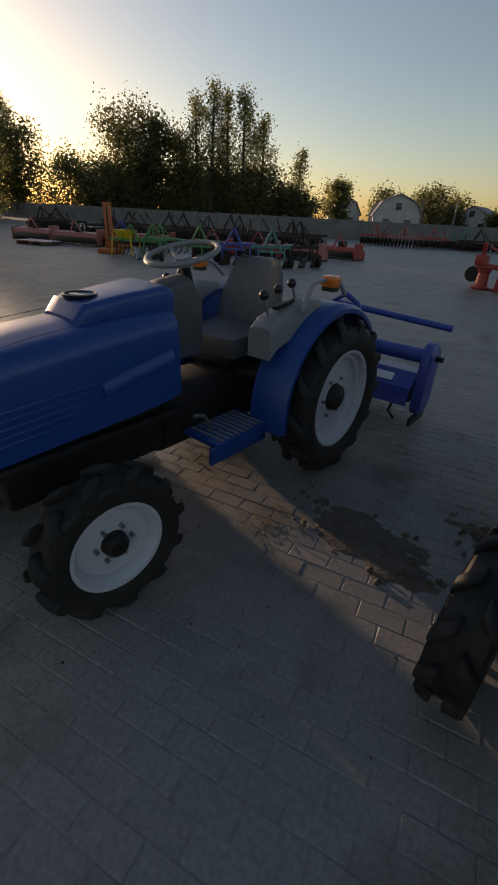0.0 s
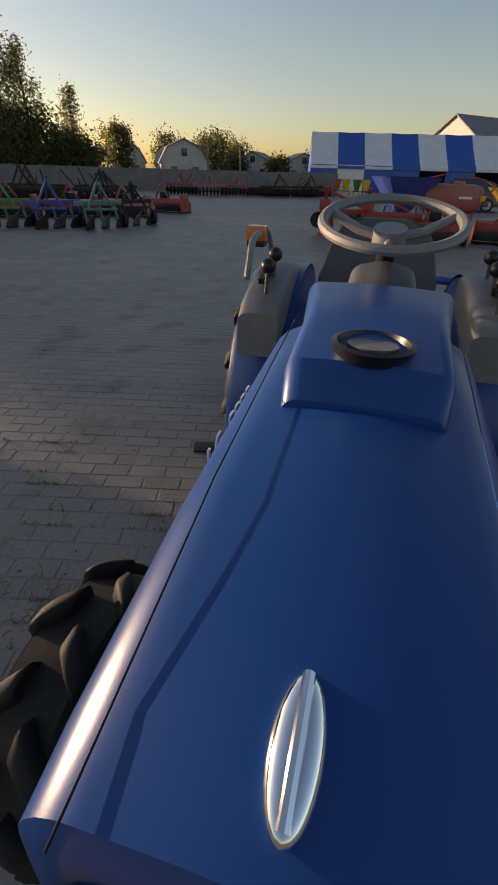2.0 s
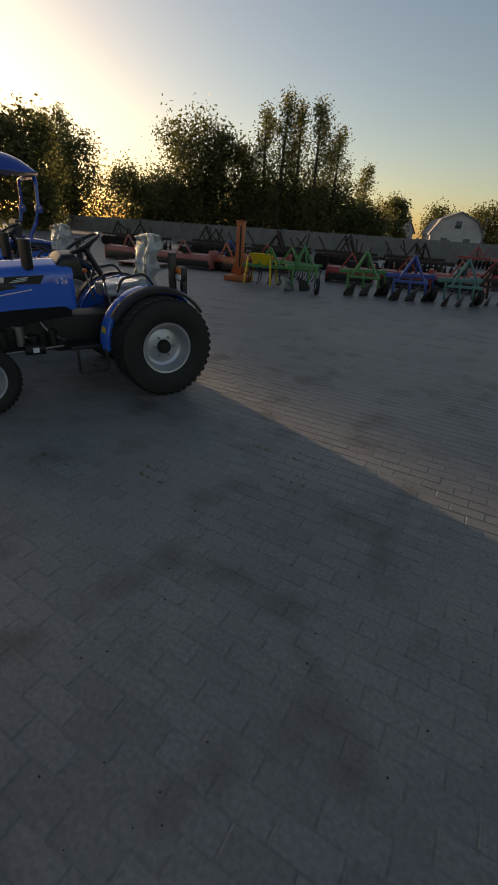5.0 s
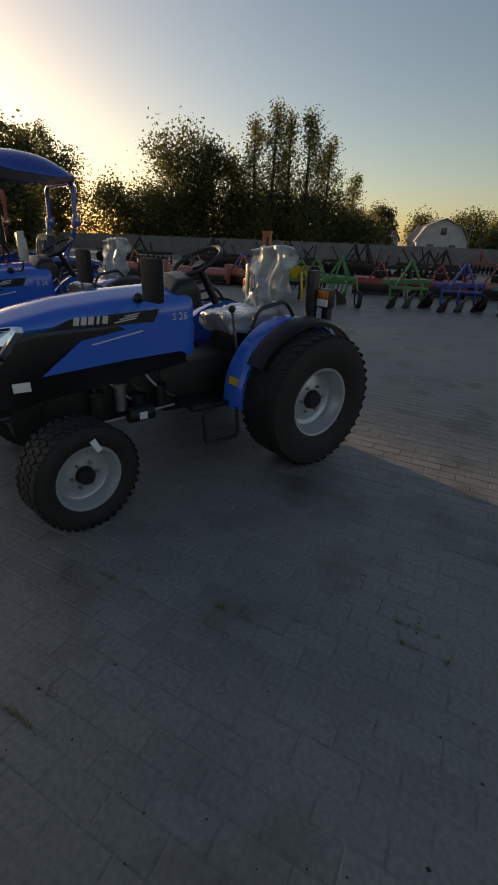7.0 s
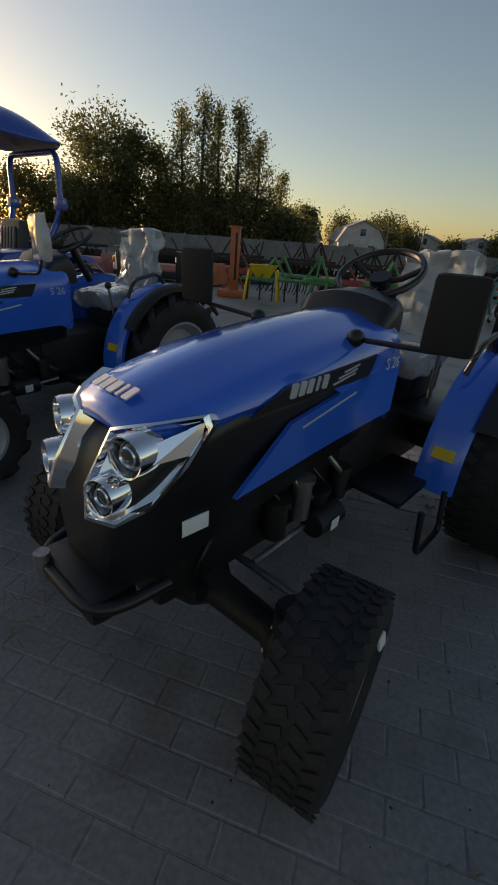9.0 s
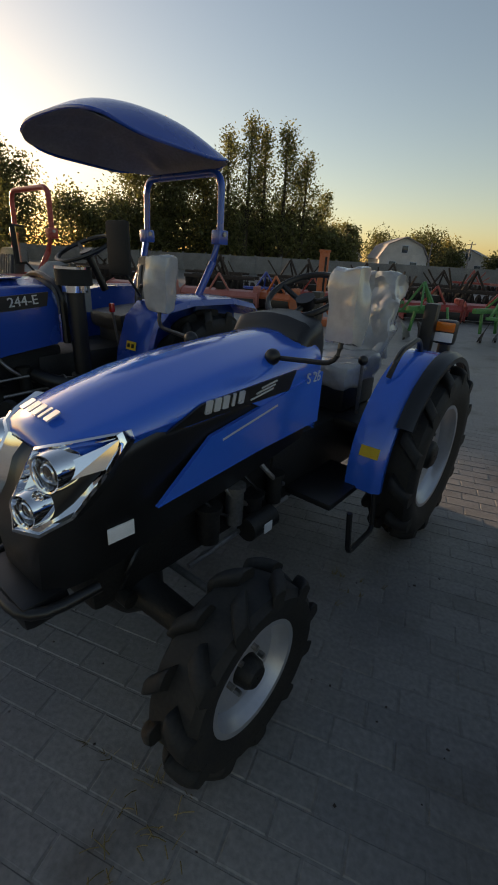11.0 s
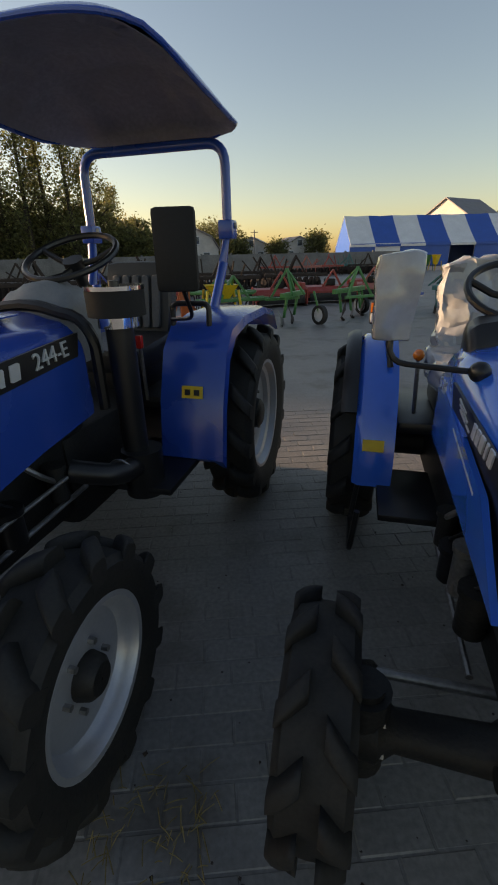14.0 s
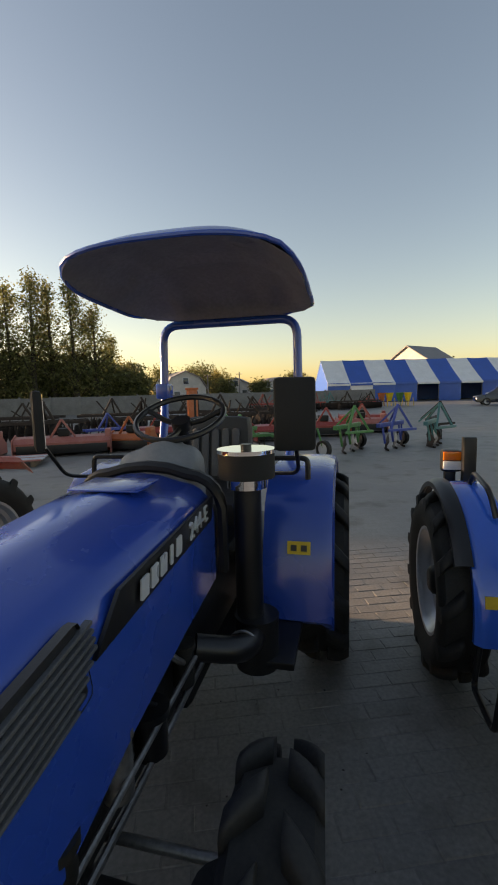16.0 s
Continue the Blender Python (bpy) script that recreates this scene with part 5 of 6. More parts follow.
    bk = part("backrest", soft_slab((0, 1.68, 1.17), (0.42, 0.11, 0.42), (-10, 0, 0)), SEATBLACK, t, "black ribbed vinyl seat back")
    for q in range(5):
        part("seat_rib", soft_slab((-0.12 + 0.06 * q, 1.625, 1.16), (0.045, 0.04, 0.30), (-10, 0, 0)), SEATGREY, bk)
    bm = bmesh.new()
    loft(bm, [hood_ring(y, w, top, 1.0, 0.08, 0.03) for y, w, top in ((0.76, 0.17, 1.24), (0.84, 0.17, 1.31), (0.98, 0.15, 1.32), (1.04, 0.13, 1.26))])
    part("dashboard", bm, GREY, t, "grey dashboard cowl")
    steering(t, (0, 1.10, 1.40), 0.20, 26)
    bm = bmesh.new()
    rod(bm, (0.26, 1.15, 0.75), (0.28, 1.1, 1.02), 0.009, 8)
    part("lever", bm, STEEL, t)
    part("lever_grip", B((0.28, 1.1, 1.04), (0.03, 0.03, 0.06), 0.008), REDLENS, t)
    return t


A = compact_tractor(pose(-0.359, -0.055, 0, 0, 0, -12.5))
TA = tiller(pose(-0.359, -0.055, 0, 0, 0, -12.5) @ pose(0.10, 2.72, 0))
copy_thing(A, pose(2.0, 0.05, 0, 0, 0, -12.0))
garden_tractor(pose(-7.759, 1.745, 0, 0, 0, -25), True, "S 26", "new bright blue small tractor with turf tyres and wrapped seat")
garden_tractor(pose(-9.731, 2.344, 0, 0, 0, -18), False, "S 26", "new bright blue small tractor with lugged tyres and wrapped mirrors")
field_tractor(pose(-11.475, 2.843, 0, 0, 0, -19.3), BLUE_DARK, True, "dark blue tractor with a rounded canopy and silver rims")
E_ = field_tractor(pose(-13.7, 3.45, 0, 0, 0, -19.3), RED, False, "red tractor with black chassis parked beside the blue one", "")


def add_cab(t):
    """A glazed cab with a rounded roof on a tractor."""
    cab = empty_part("cab", t)
    part("cab_roof", soft_slab((0, 1.45, 2.24), (1.08, 1.20, 0.16)), REDFADED, cab, "faded red cab roof")
    for sx in (-1, 1):
        for y0, y1 in ((0.92, 1.02), (2.02, 1.98)):
            bm = bmesh.new()
            tube(bm, [(sx * 0.50, y0, 1.05), (sx * 0.53, (y0 + y1) / 2, 1.6), (sx * 0.52, y1, 2.25)], 0.028, 8)
            part("cab_pillar", bm, BLACK, cab)
        part("cab_window", plate([(sx * 0.52, 1.04, 1.15), (sx * 0.52, 1.96, 1.15), (sx * 0.53, 1.94, 2.20), (sx * 0.53, 1.05, 2.20)], 0.008), CABGLASS, cab, smooth=0)
    for y in (0.97, 2.0):
        part("cab_window", plate([(-0.48, y, 1.30), (0.48, y, 1.30), (0.49, y, 2.20), (-0.49, y, 2.20)], 0.008), CABGLASS, cab, smooth=0)


add_cab(field_tractor(pose(-15.9, 4.1, 0, 0, 0, -19.3), RED, False, "red tractor with a glazed cab at the end of the row", ""))


# ---- implements standing in the yard ----
def beam(parent, a, b, s, material, name="beam"):
    """A square steel beam from a to b."""
    a, b = Vector(a), Vector(b)
    bm = bmesh.new()
    q = (b - a).to_track_quat("Y", "Z").to_matrix().to_4x4()
    box(bm, (0, 0, 0), (s, (b - a).length, s), min(0.006, s * 0.15))
    bmesh.ops.transform(bm, matrix=Matrix.Translation((a + b) / 2) @ q, verts=bm.verts)
    return part(name, bm, material, parent)


def plough(m, paint, bodies, label, wheel_side=1):
    t = empty("plough", m, label, "plough", "implements in the yard")
    L = 0.42 * bodies
    beam(t, (-L / 2, -0.25, 0.62), (L / 2, 0.35, 0.62), 0.10, paint, "main_beam")
    for s in (-1, 1):
        beam(t, (s * 0.32, -0.35, 0.52), (0, -0.2, 1.12), 0.05, paint, "headstock")
        beam(t, (0, -0.2, 1.10), (s * 0.15, 0.30, 0.62), 0.04, paint, "brace")
    beam(t, (-0.42, -0.38, 0.5), (0.42, -0.38, 0.5), 0.06, paint, "cross_shaft")
    for k in range(bodies):
        f = (k + 0.5) / bodies
        x, y = -L / 2 + L * f, -0.25 + 0.6 * f
        beam(t, (x, y, 0.62), (x + 0.04, y - 0.06, 0.16), 0.05, paint, "leg")
        bm = bmesh.new()
        rings = []
        for j in range(6):
            u = j / 5
            rings.append([Vector((x - 0.05 + 0.26 * u + 0.10 * v * v, y - 0.20 + 0.36 * u, 0.01 + 0.34 * v * (0.6 + 0.5 * u))) + Vector((0.02 * w, 0.014 * w, 0)) for v, w in ((0, 0), (0.35, 0), (0.7, 0), (1, 0), (1, 1), (0.5, 1), (0, 1))])
        part("mouldboard", loft(bm, rings), STEEL if k % 2 else RUST, t)
        beam(t, (x, y - 0.24, 0.02), (x + 0.2, y + 0.14, 0.02), 0.04, RUST, "share")
    bm = bmesh.new()
    c = (wheel_side * L * 0.55, 0.42, 0.2)
    lathe(bm, [(-0.05, 0.14), (-0.05, 0.2), (0.05, 0.2), (0.05, 0.14)], pose(*c, 0, 0, 10), 20)
    part("depth_wheel", bm, RUBBER, t)
    bm = bmesh.new()
    lathe(bm, [(-0.03, 0.004), (-0.03, 0.145), (0.03, 0.145), (0.03, 0.004)], pose(*c, 0, 0, 10), 16)
    part("wheel_disc", bm, WHITEPAINT, t)
    beam(t, (c[0], c[1], 0.2), (c[0] * 0.8, 0.3, 0.68), 0.04, paint, "wheel_arm")
    return t


def cultivator(m, paint, width, rows, label):
    """A framed cultivator with curved tines."""
    t = empty("cultivator", m, label, "cultivator", "implements in the yard")
    for r in range(rows):
        y = 0.3 * r
        beam(t, (-width / 2, y, 0.5), (width / 2, y, 0.5), 0.07, paint, "cross_bar")
        n = int(width / 0.28)
        for k in range(n):
            x = -width / 2 + (k + 0.5) * width / n
            bm = bmesh.new()
            tube(bm, bend([(x, y, 0.5), (x, y + 0.22, 0.40), (x, y + 0.14, 0.10), (x, y - 0.03, 0.012)], 0.08), 0.018, 6)
            part("tine", bm, RUST, t)
    for x in (-width * 0.35, 0, width * 0.35):
        beam(t, (x, 0, 0.5), (x, 0.3 * (rows - 1) + 0.01, 0.5), 0.055, paint, "side_bar")
    for s in (-1, 1):
        beam(t, (s * 0.35, 0, 0.5), (0, 0.08, 1.0), 0.05, paint, "headstock")
    beam(t, (0, 0.08, 1.0), (0, 0.3 * (rows - 1), 0.55), 0.045, paint, "top_link")
    return t


def mower(m, paint, width, label):
    """A long flail mower: rounded hood, side plates, rear roller and skids."""
    t = empty("flail_mower", m, label, "mower", "implements in the yard")
    w = width / 2
    bm = bmesh.new()
    prof = [(-0.35, 0.18), (-0.36, 0.36), (-0.24, 0.48), (0.05, 0.52), (0.28, 0.42), (0.36, 0.2)]
    loft(bm, [[Vector((x, y, z)) for y, z in prof] for x in (-w, w)])
    part("hood", bm, paint, t, smooth=25)
    for s in (-1, 1):
        part("side_plate", plate([(s * (w + 0.012), -0.4, 0.05), (s * (w + 0.012), 0.42, 0.05), (s * (w + 0.012), 0.40, 0.30), (s * (w + 0.012), 0.05, 0.57), (s * (w + 0.012), -0.38, 0.46)], 0.02 * s), paint, t, smooth=0)
        part("skid", B((s * w, 0, 0.03), (0.05, 0.8, 0.05), 0.01), RUST, t)
    bm = bmesh.new()
    rod(bm, (-w * 0.97, 0.36, 0.09), (w * 0.97, 0.36, 0.09), 0.08, 16)
    part("roller", bm, BLACKIRON, t)
    part("gear_case", B((0, 0, 0.60), (0.28, 0.30, 0.20), 0.03), BLACKIRON, t)
    for s in (-1, 1):
        beam(t, (s * 0.3, -0.2, 0.48), (0, -0.25, 0.95), 0.05, paint, "headstock")
    part("belt_cover", B((w - 0.05, 0, 0.48), (0.14, 0.5, 0.34), 0.04), paint, t)
    part("front_flap", B((0, -0.385, 0.20), (width * 0.94, 0.012, 0.22), 0.002), BLACK, t)
    return t


def drum_mower(m, label):
    t = empty("drum_mower", m, label, "mower", "implements in the yard")
    for k in range(3):
        x = -0.5 + 0.5 * k
        bm = bmesh.new()
        lathe(bm, [(0.0, 0.02), (0.01, 0.24), (0.05, 0.25), (0.10, 0.16), (0.42, 0.14), (0.46, 0.17), (0.5, 0.17), (0.52, 0.02)], pose(x, 0, 0.0, 0, -90, 0), 22)
        part("drum", bm, RED, t, "red painted cutting drum")
    part("gear_bar", B((0, 0, 0.58), (1.5, 0.26, 0.14), 0.03), RED, t)
    part("gear_case", B((-0.62, -0.05, 0.74), (0.30, 0.32, 0.26), 0.04), RED, t)
    beam(t, (-0.62, 0, 0.8), (-0.62, -0.1, 1.15), 0.09, RED, "mast")
    beam(t, (-0.5, -0.05, 1.05), (0.4, 0.05, 0.68), 0.06, RED, "arm")
    bm = bmesh.new()
    rod(bm, (-0.80, 0.1, 0.35), (-0.80, 0.34, 0.35), 0.2, 20)
    part("belt_guard", bm, BLACKIRON, t)
    return t


def hopper(m, paint, label, h=0.75, top=0.62):
    """A spreader hopper on a leg frame."""
    t = empty("spreader", m, label, "spreader", "implements in the yard")
    bm = bmesh.new()
    n = 4
    rings = []
    for r, z in ((0.10, 0.45), (top, 0.45 + h), (top + 0.02, 0.47 + h), (top - 0.02, 0.45 + h), (0.07, 0.48)):
        rings.append([Vector((r * 1.25 * math.copysign(1, math.cos(a)), r * math.copysign(1, math.sin(a)), z)) for a in [math.pi / 4 + k * math.pi / 2 for k in range(n)]])
    part("bin", loft(bm, rings), paint, t, smooth=0)
    for sx in (-1, 1):
        for sy in (-1, 1):
            beam(t, (sx * 0.42, sy * 0.32, 0.0), (sx * 0.34, sy * 0.26, 0.72), 0.045, paint, "leg")
    part("disc_guard", B((0, 0, 0.40), (0.5, 0.5, 0.05), 0.02), BLACKIRON, t)
    return t


def sprayer(m, label):
    t = empty("sprayer", m, label, "sprayer", "implements in the yard")
    bm = bmesh.new()
    loft(bm, [[Vector((x, 0.42 * r * math.copysign(abs(math.cos(a)) ** 0.7, math.cos(a)), 0.95 + 0.34 * r * math.copysign(abs(math.sin(a)) ** 0.7, math.sin(a)))) for a in [2 * math.pi * k / 20 for k in range(20)]] for x, r in ((-0.75, 0.55), (-0.70, 0.85), (-0.5, 1), (0.5, 1), (0.7, 0.85), (0.75, 0.55))])
    part("tank", bm, REDFADED, t, "faded red plastic tank")
    bm = bmesh.new()
    rod(bm, (0.1, 0, 1.25), (0.1, 0, 1.36), 0.14, 20)
    part("lid", bm, REDFADED, t)
    for s in (-1, 1):
        beam(t, (s * 0.55, -0.4, 0), (s * 0.55, -0.4, 0.62), 0.05, RED, "leg")
        beam(t, (s * 0.55, 0.4, 0), (s * 0.55, 0.4, 0.62), 0.05, RED, "leg")
        beam(t, (s * 0.55, -0.45, 0.6), (s * 0.55, 0.45, 0.6), 0.06, RED, "frame_bar")
        bm = bmesh.new()
        tube(bm, bend([(s * 0.6, 0.4, 0.5), (s * 1.1, 0.4, 1.3), (s * 0.3, 0.4, 1.5)], 0.1), 0.02, 8)
        part("boom", bm, RED, t)
    part("name_plate", B((0.3, -0.43, 0.98), (0.32, 0.006, 0.06), 0.001), WHITE, t)
    part("panel", B((0.72, -0.435, 0.98), (0.12, 0.01, 0.12), 0.002), YELLOW, t)
    return t


def post_implement(m, label):
    """A post hole digger: an upright orange mast on a square base."""
    t = empty("mast_implement", m, label, "farm implement", "implements in the yard")
    part("base", B((0, 0, 0.08), (0.75, 0.6, 0.16), 0.03), ORANGE, t)
    part("mast", B((0, 0, 0.88), (0.22, 0.2, 1.45), 0.02), ORANGE, t)
    part("mast_slot", B((0.04, -0.103, 0.95), (0.05, 0.012, 1.1), 0.003), BLACKIRON, t)
    part("cap", B((0, 0, 1.62), (0.26, 0.24, 0.05), 0.01), ORANGE, t)
    beam(t, (-0.3, 0.1, 0.1), (0, 0.08, 0.9), 0.06, ORANGE, "brace")
    beam(t, (0.32, 0.1, 0.1), (0, 0.08, 0.7), 0.06, ORANGE, "brace")
    return t


def disc_harrow(m, paint, width, label, seed):
    """A harrow: a frame over two gangs of dished discs."""
    rng = random.Random(seed)
    t = empty("disc_harrow", m, label, "harrow", "implements in the yard")
    w = width / 2
    for y in (-0.45, 0.45):
        beam(t, (-w, y, 0.62), (w, y, 0.62), 0.11, paint, "gang_bar")
        bm = bmesh.new()
        rod(bm, (-w, y, 0.26), (w, y, 0.26), 0.025, 8)
        part("gang_shaft", bm, RUST, t)
        n = int(width / 0.24)
        for k in range(n):
            x = -w + (k + 0.5) * width / n
            bm = bmesh.new()
            lathe(bm, [(0, 0.004), (0.03, 0.12), (0.06, 0.255), (0.068, 0.255), (0.04, 0.12), (0.01, 0.004)], pose(x, y, 0.26, 0, 0, 16 if y > 0 else -16), 16)
            part("disc", bm, RUST, t)
    for x in (-w * 0.6, w * 0.6, 0):
        beam(t, (x, -0.45, 0.62), (x, 0.45, 0.62), 0.09, paint, "frame_bar")
        beam(t, (x, -0.45, 0.62), (x, -0.45, 0.26), 0.05, paint, "hanger")
        beam(t, (x, 0.45, 0.62), (x, 0.45, 0.26), 0.05, paint, "hanger")
    for s in (-1, 1):
        beam(t, (s * 0.4, -0.45, 0.65), (0, -0.3, 1.2 + 0.2 * rng.random()), 0.07, paint, "headstock")
    beam(t, (0, -0.3, 1.2), (0, 0.45, 0.68), 0.06, paint, "top_link")
    for k in range(3):
        x = rng.uniform(-w, w)
        beam(t, (x, 0.2, 0.66), (x + rng.uniform(-0.5, 0.5), 0.1, rng.uniform(0.9, 1.35)), 0.05, paint, "folded_arm")
    return t


def far_car(m, label):
    t = empty("car", m, label, "car")
    bm = bmesh.new()
    rings = []
    for x, z0, z1, w in ((-2.1, 0.35, 0.62, 0.70), (-2.0, 0.25, 0.78, 0.80), (-1.0, 0.22, 0.90, 0.86), (0.8, 0.22, 0.95, 0.86), (1.9, 0.25, 0.92, 0.82), (2.1, 0.35, 0.80, 0.74)):
        rings.append([Vector((x, y * w, z)) for y, z in ((-1, z0), (-1.0, z0 + 0.3), (-0.93, z1), (0.93, z1), (1.0, z0 + 0.3), (1, z0))])
    part("body", loft(bm, rings), CARPAINT, t)
    bm = bmesh.new()
    rings = []
    for x, z1, w in ((-1.25, 0.90, 0.80), (-0.5, 1.38, 0.66), (0.7, 1.42, 0.66), (1.75, 0.95, 0.78)):
        rings.append([Vector((x, y * w, z)) for y, z in ((-1, min(0.9, z1)), (-0.9, z1), (0.9, z1), (1, min(0.9, z1)))])
    part("cabin", loft(bm, rings), WINDOWGLASS, t)
    part("roof", B((0.1, 0, 1.42), (1.3, 1.2, 0.05), 0.02), CARPAINT, t)
    for sx in (-1.3, 1.3):
        for sy in (-1, 1):
            wh = empty_part("wheel", t)
            bm = bmesh.new()
            lathe(bm, [(-0.1, 0.2), (-0.1, 0.30), (0.1, 0.30), (0.1, 0.2)], pose(sx, sy * 0.78, 0.30, 0, 0, 90), 22)
            part("tyre", bm, RUBBER, wh)
            bm = bmesh.new()
            lathe(bm, [(-0.06, 0.004), (-0.06, 0.21), (0.08, 0.21), (0.08, 0.004)], pose(sx, sy * 0.78, 0.30, 0, 0, 90), 18)
            part("rim", bm, SILVER, wh)
    for sy in (-1, 1):
        part("headlight", B((-2.05, sy * 0.6, 0.66), (0.08, 0.3, 0.12), 0.02), CLEARLENS, t)
    return t


plough(pose(-7.4, 12.0, 0, 0, 0, 20), GREEN, 3, "green mounted plough standing on the paving", 1)
plough(pose(-6.2, 12.2, 0, 0, 0, 15), BLUEIMP, 3, "blue mounted plough standing on the paving", 1)
plough(pose(-5.0, 12.4, 0, 0, 0, 25), TEAL, 3, "teal mounted plough standing on the paving", 1)
plough(pose(-4.4, 13.4, 0, 0, 0, 25), RUST, 3, "dark rusty mounted plough standing on the paving", 1)
plough(pose(-8.9, 11.3, 0, 0, 0, 200), GREEN, 2, "green mounted plough with a small depth wheel", -1)
cultivator(pose(-10.1, 11.6, 0, 0, 0, 15), GREEN, 1.6, 2, "green spring-tine cultivator on the paving")
cultivator(pose(-10.4, 13.6, 0, 0, 0, -10), GREEN, 1.8, 3, "green spring-tine cultivator on the paving")
hopper(pose(-10.4, 11.7, 0.0, 0, 0, 10), YELLOWPAINT, "small yellow spreader among green implements", 0.35, 0.26)
post_implement(pose(-11.2, 11.75, 0, 0, 0, 12), "upright orange mast on a square base")
mower(pose(-8.7, 14.9, 0, 0, 0, 12), RED, 1.5, "red flail mower standing in the yard")
mower(pose(-7.0, 15.6, 0, 0, 0, 8), RED, 1.6, "red flail mower standing in the yard")
mower(pose(-5.4, 16.4, 0, 0, 0, -10), REDFADED, 1.7, "faded red mower standing in the yard")
mower(pose(-4.5, 18.6, 0, 0, 0, -20), RED, 1.8, "red flail mower standing in the yard")
mower(pose(-14.6, 13.5, 0, 0, 0, 8), REDFADED, 2.3, "long faded red flail mower")
mower(pose(-17.4, 13.6, 0, 0, 0, 5), REDFADED, 2.2, "long faded red flail mower")
mower(pose(-12.9, 13.9, 0, 0, 0, -12), ORANGE, 1.1, "short orange mower standing in the yard")
mower(pose(-12.4, 15.8, 0, 0, 0, 14), RED, 1.8, "red mower standing in the yard")
cultivator(pose(-13.8, 15.2, 0, 0, 0, 30), BLUEIMP, 1.4, 2, "blue cultivator behind the mowers")
for q_, (hx, hy, hw, hr) in enumerate(((-16.5, 17.6, 2.8, 10), (-13.2, 18.2, 2.8, 6), (-10.2, 19.2, 2.8, -4), (-7.4, 20.0, 2.6, 8), (-18.6, 21.5, 3.0, 0), (-15.0, 22.0, 3.0, 5), (-11.6, 22.6, 3.0, -3), (-8.4, 23.6, 2.8, 6), (-21.5, 18.6, 2.8, 12), (-24.6, 20.2, 2.8, -8))):
    disc_harrow(pose(hx, hy, 0, 0, 0, hr) @ Matrix.Diagonal((1, 1, 1.05, 1)), RUST, hw, "long dark rusty disc harrow in a row", q_)
for q_, (hx, hy, pm_) in enumerate(((-6.4, 33.5, RED), (-4.4, 33.0, REDFADED), (-2.6, 34.0, RED), (0.2, 34.2, RUST), (2.4, 35.0, RUST), (-0.8, 35.6, TEAL))):
    disc_harrow(pose(hx, hy, 0, 0, 0, 7 * q_), pm_, 2.2, "far implement with a painted frame by the fence", 20 + q_)
drum_mower(pose(1.7, 12.6, 0, 0, 0, -10), "red drum mower with three cutting drums")
drum_mower(pose(2.7, 11.9, 0, 0, 0, -14), "red drum mower with three cutting drums")
hopper(pose(3.3, 13.4, 0, 0, 0, 12), BLUEIMP, "blue sheet-metal spreader hopper on legs", 0.95, 0.6)
mower(pose(3.7, 11.6, 0, 0, 0, -14), RED, 1.6, "red mower behind the compact tractor")
sprayer(pose(4.6, 13.2, 0, 0, 0, -16), "red mounted sprayer with a faded tank")
hopper(pose(6.5, 13.2, 0, 0, 0, -10), YELLOWPAINT, "yellow cone spreader standing in the yard", 0.75, 0.62)
mower(pose(5.6, 11.8, 0, 0, 0, -20), RED, 1.4, "red mower beside the yellow spreader")
far_car(pose(13.2, 33.6, 0, 0, 0, -28), "dark blue parked saloon car in front of the tent")
far_car(pose(9.6, 25.5, 0, 0, 0, -20), "dark parked car behind the sprayer")
mower(pose(3.6, 38.2, 0, 0, 0, 20), RED, 1.6, "red mower in front of the tent")
for q_, (hx, pm_) in enumerate(((4.9, ORANGE), (5.5, YELLOWPAINT), (6.3, GREEN), (6.9, YELLOWPAINT))):
    hopper(pose(hx, 38.0 - 0.3 * q_, 0, 0, 0, 10 * q_), pm_, "small bright spreader in front of the tent", 0.7, 0.22)


def pallet_boards(m, label):
    t = empty("board_stack", m, label, "boards")
    for k in range(7):
        part("board", B((0.02 * (k % 3), -0.45 + 0.15 * k, 0.14), (1.5, 0.12, 0.03), 0.004), WHITEPAINT if k % 3 else REDFADED, t)
    for x in (-0.6, 0.0, 0.6):
        part("bearer", B((x, 0, 0.06), (0.1, 1.0, 0.12), 0.004), WOOD, t)


pallet_boards(pose(-15.4, 12.0, 0, 0, 0, 10), "low stack of pale boards on bearers")


# ---- litter and paving ----
def straw(m, n, spread, seed, label):
    rng = random.Random(seed)
    bm = bmesh.new()
    for _ in range(n):
        a, r = rng.uniform(0, 6.283), spread * math.sqrt(rng.random())
        p = Vector((r * math.cos(a), r * math.sin(a) * 0.7, 0.004))
        d = Vector((rng.uniform(-1, 1), rng.uniform(-1, 1), rng.uniform(0, 0.5))).normalized() * rng.uniform(0.02, 0.07)
        tube(bm, [p, p + d * 0.5 + Vector((0, 0, 0.006)), p + d], 0.0016, 4)
    ob = part("dry_grass", bm, DRYGRASS, None)
    ob.matrix_basis = m
    return tagged(ob, label, "grass", kind="stuff")


for q_, (gx, gy, gn, gs) in enumerate(((-0.45, 0.75, 60, 0.10), (-0.15, 1.2, 30, 0.12), (-10.75, 2.35, 160, 0.28), (-9.3, 1.75, 60, 0.2), (-2.3, 0.4, 40, 0.15), (-1.35, 0.55, 40, 0.2), (-3.0, 0.2, 40, 0.3), (0.55, 0.65, 60, 0.2), (-8.4, 1.5, 40, 0.2))):
    straw(pose(gx, gy, 0, 0, 0, 30 * q_), gn, gs, 50 + q_, "small tuft of dry grass lying on the paving")


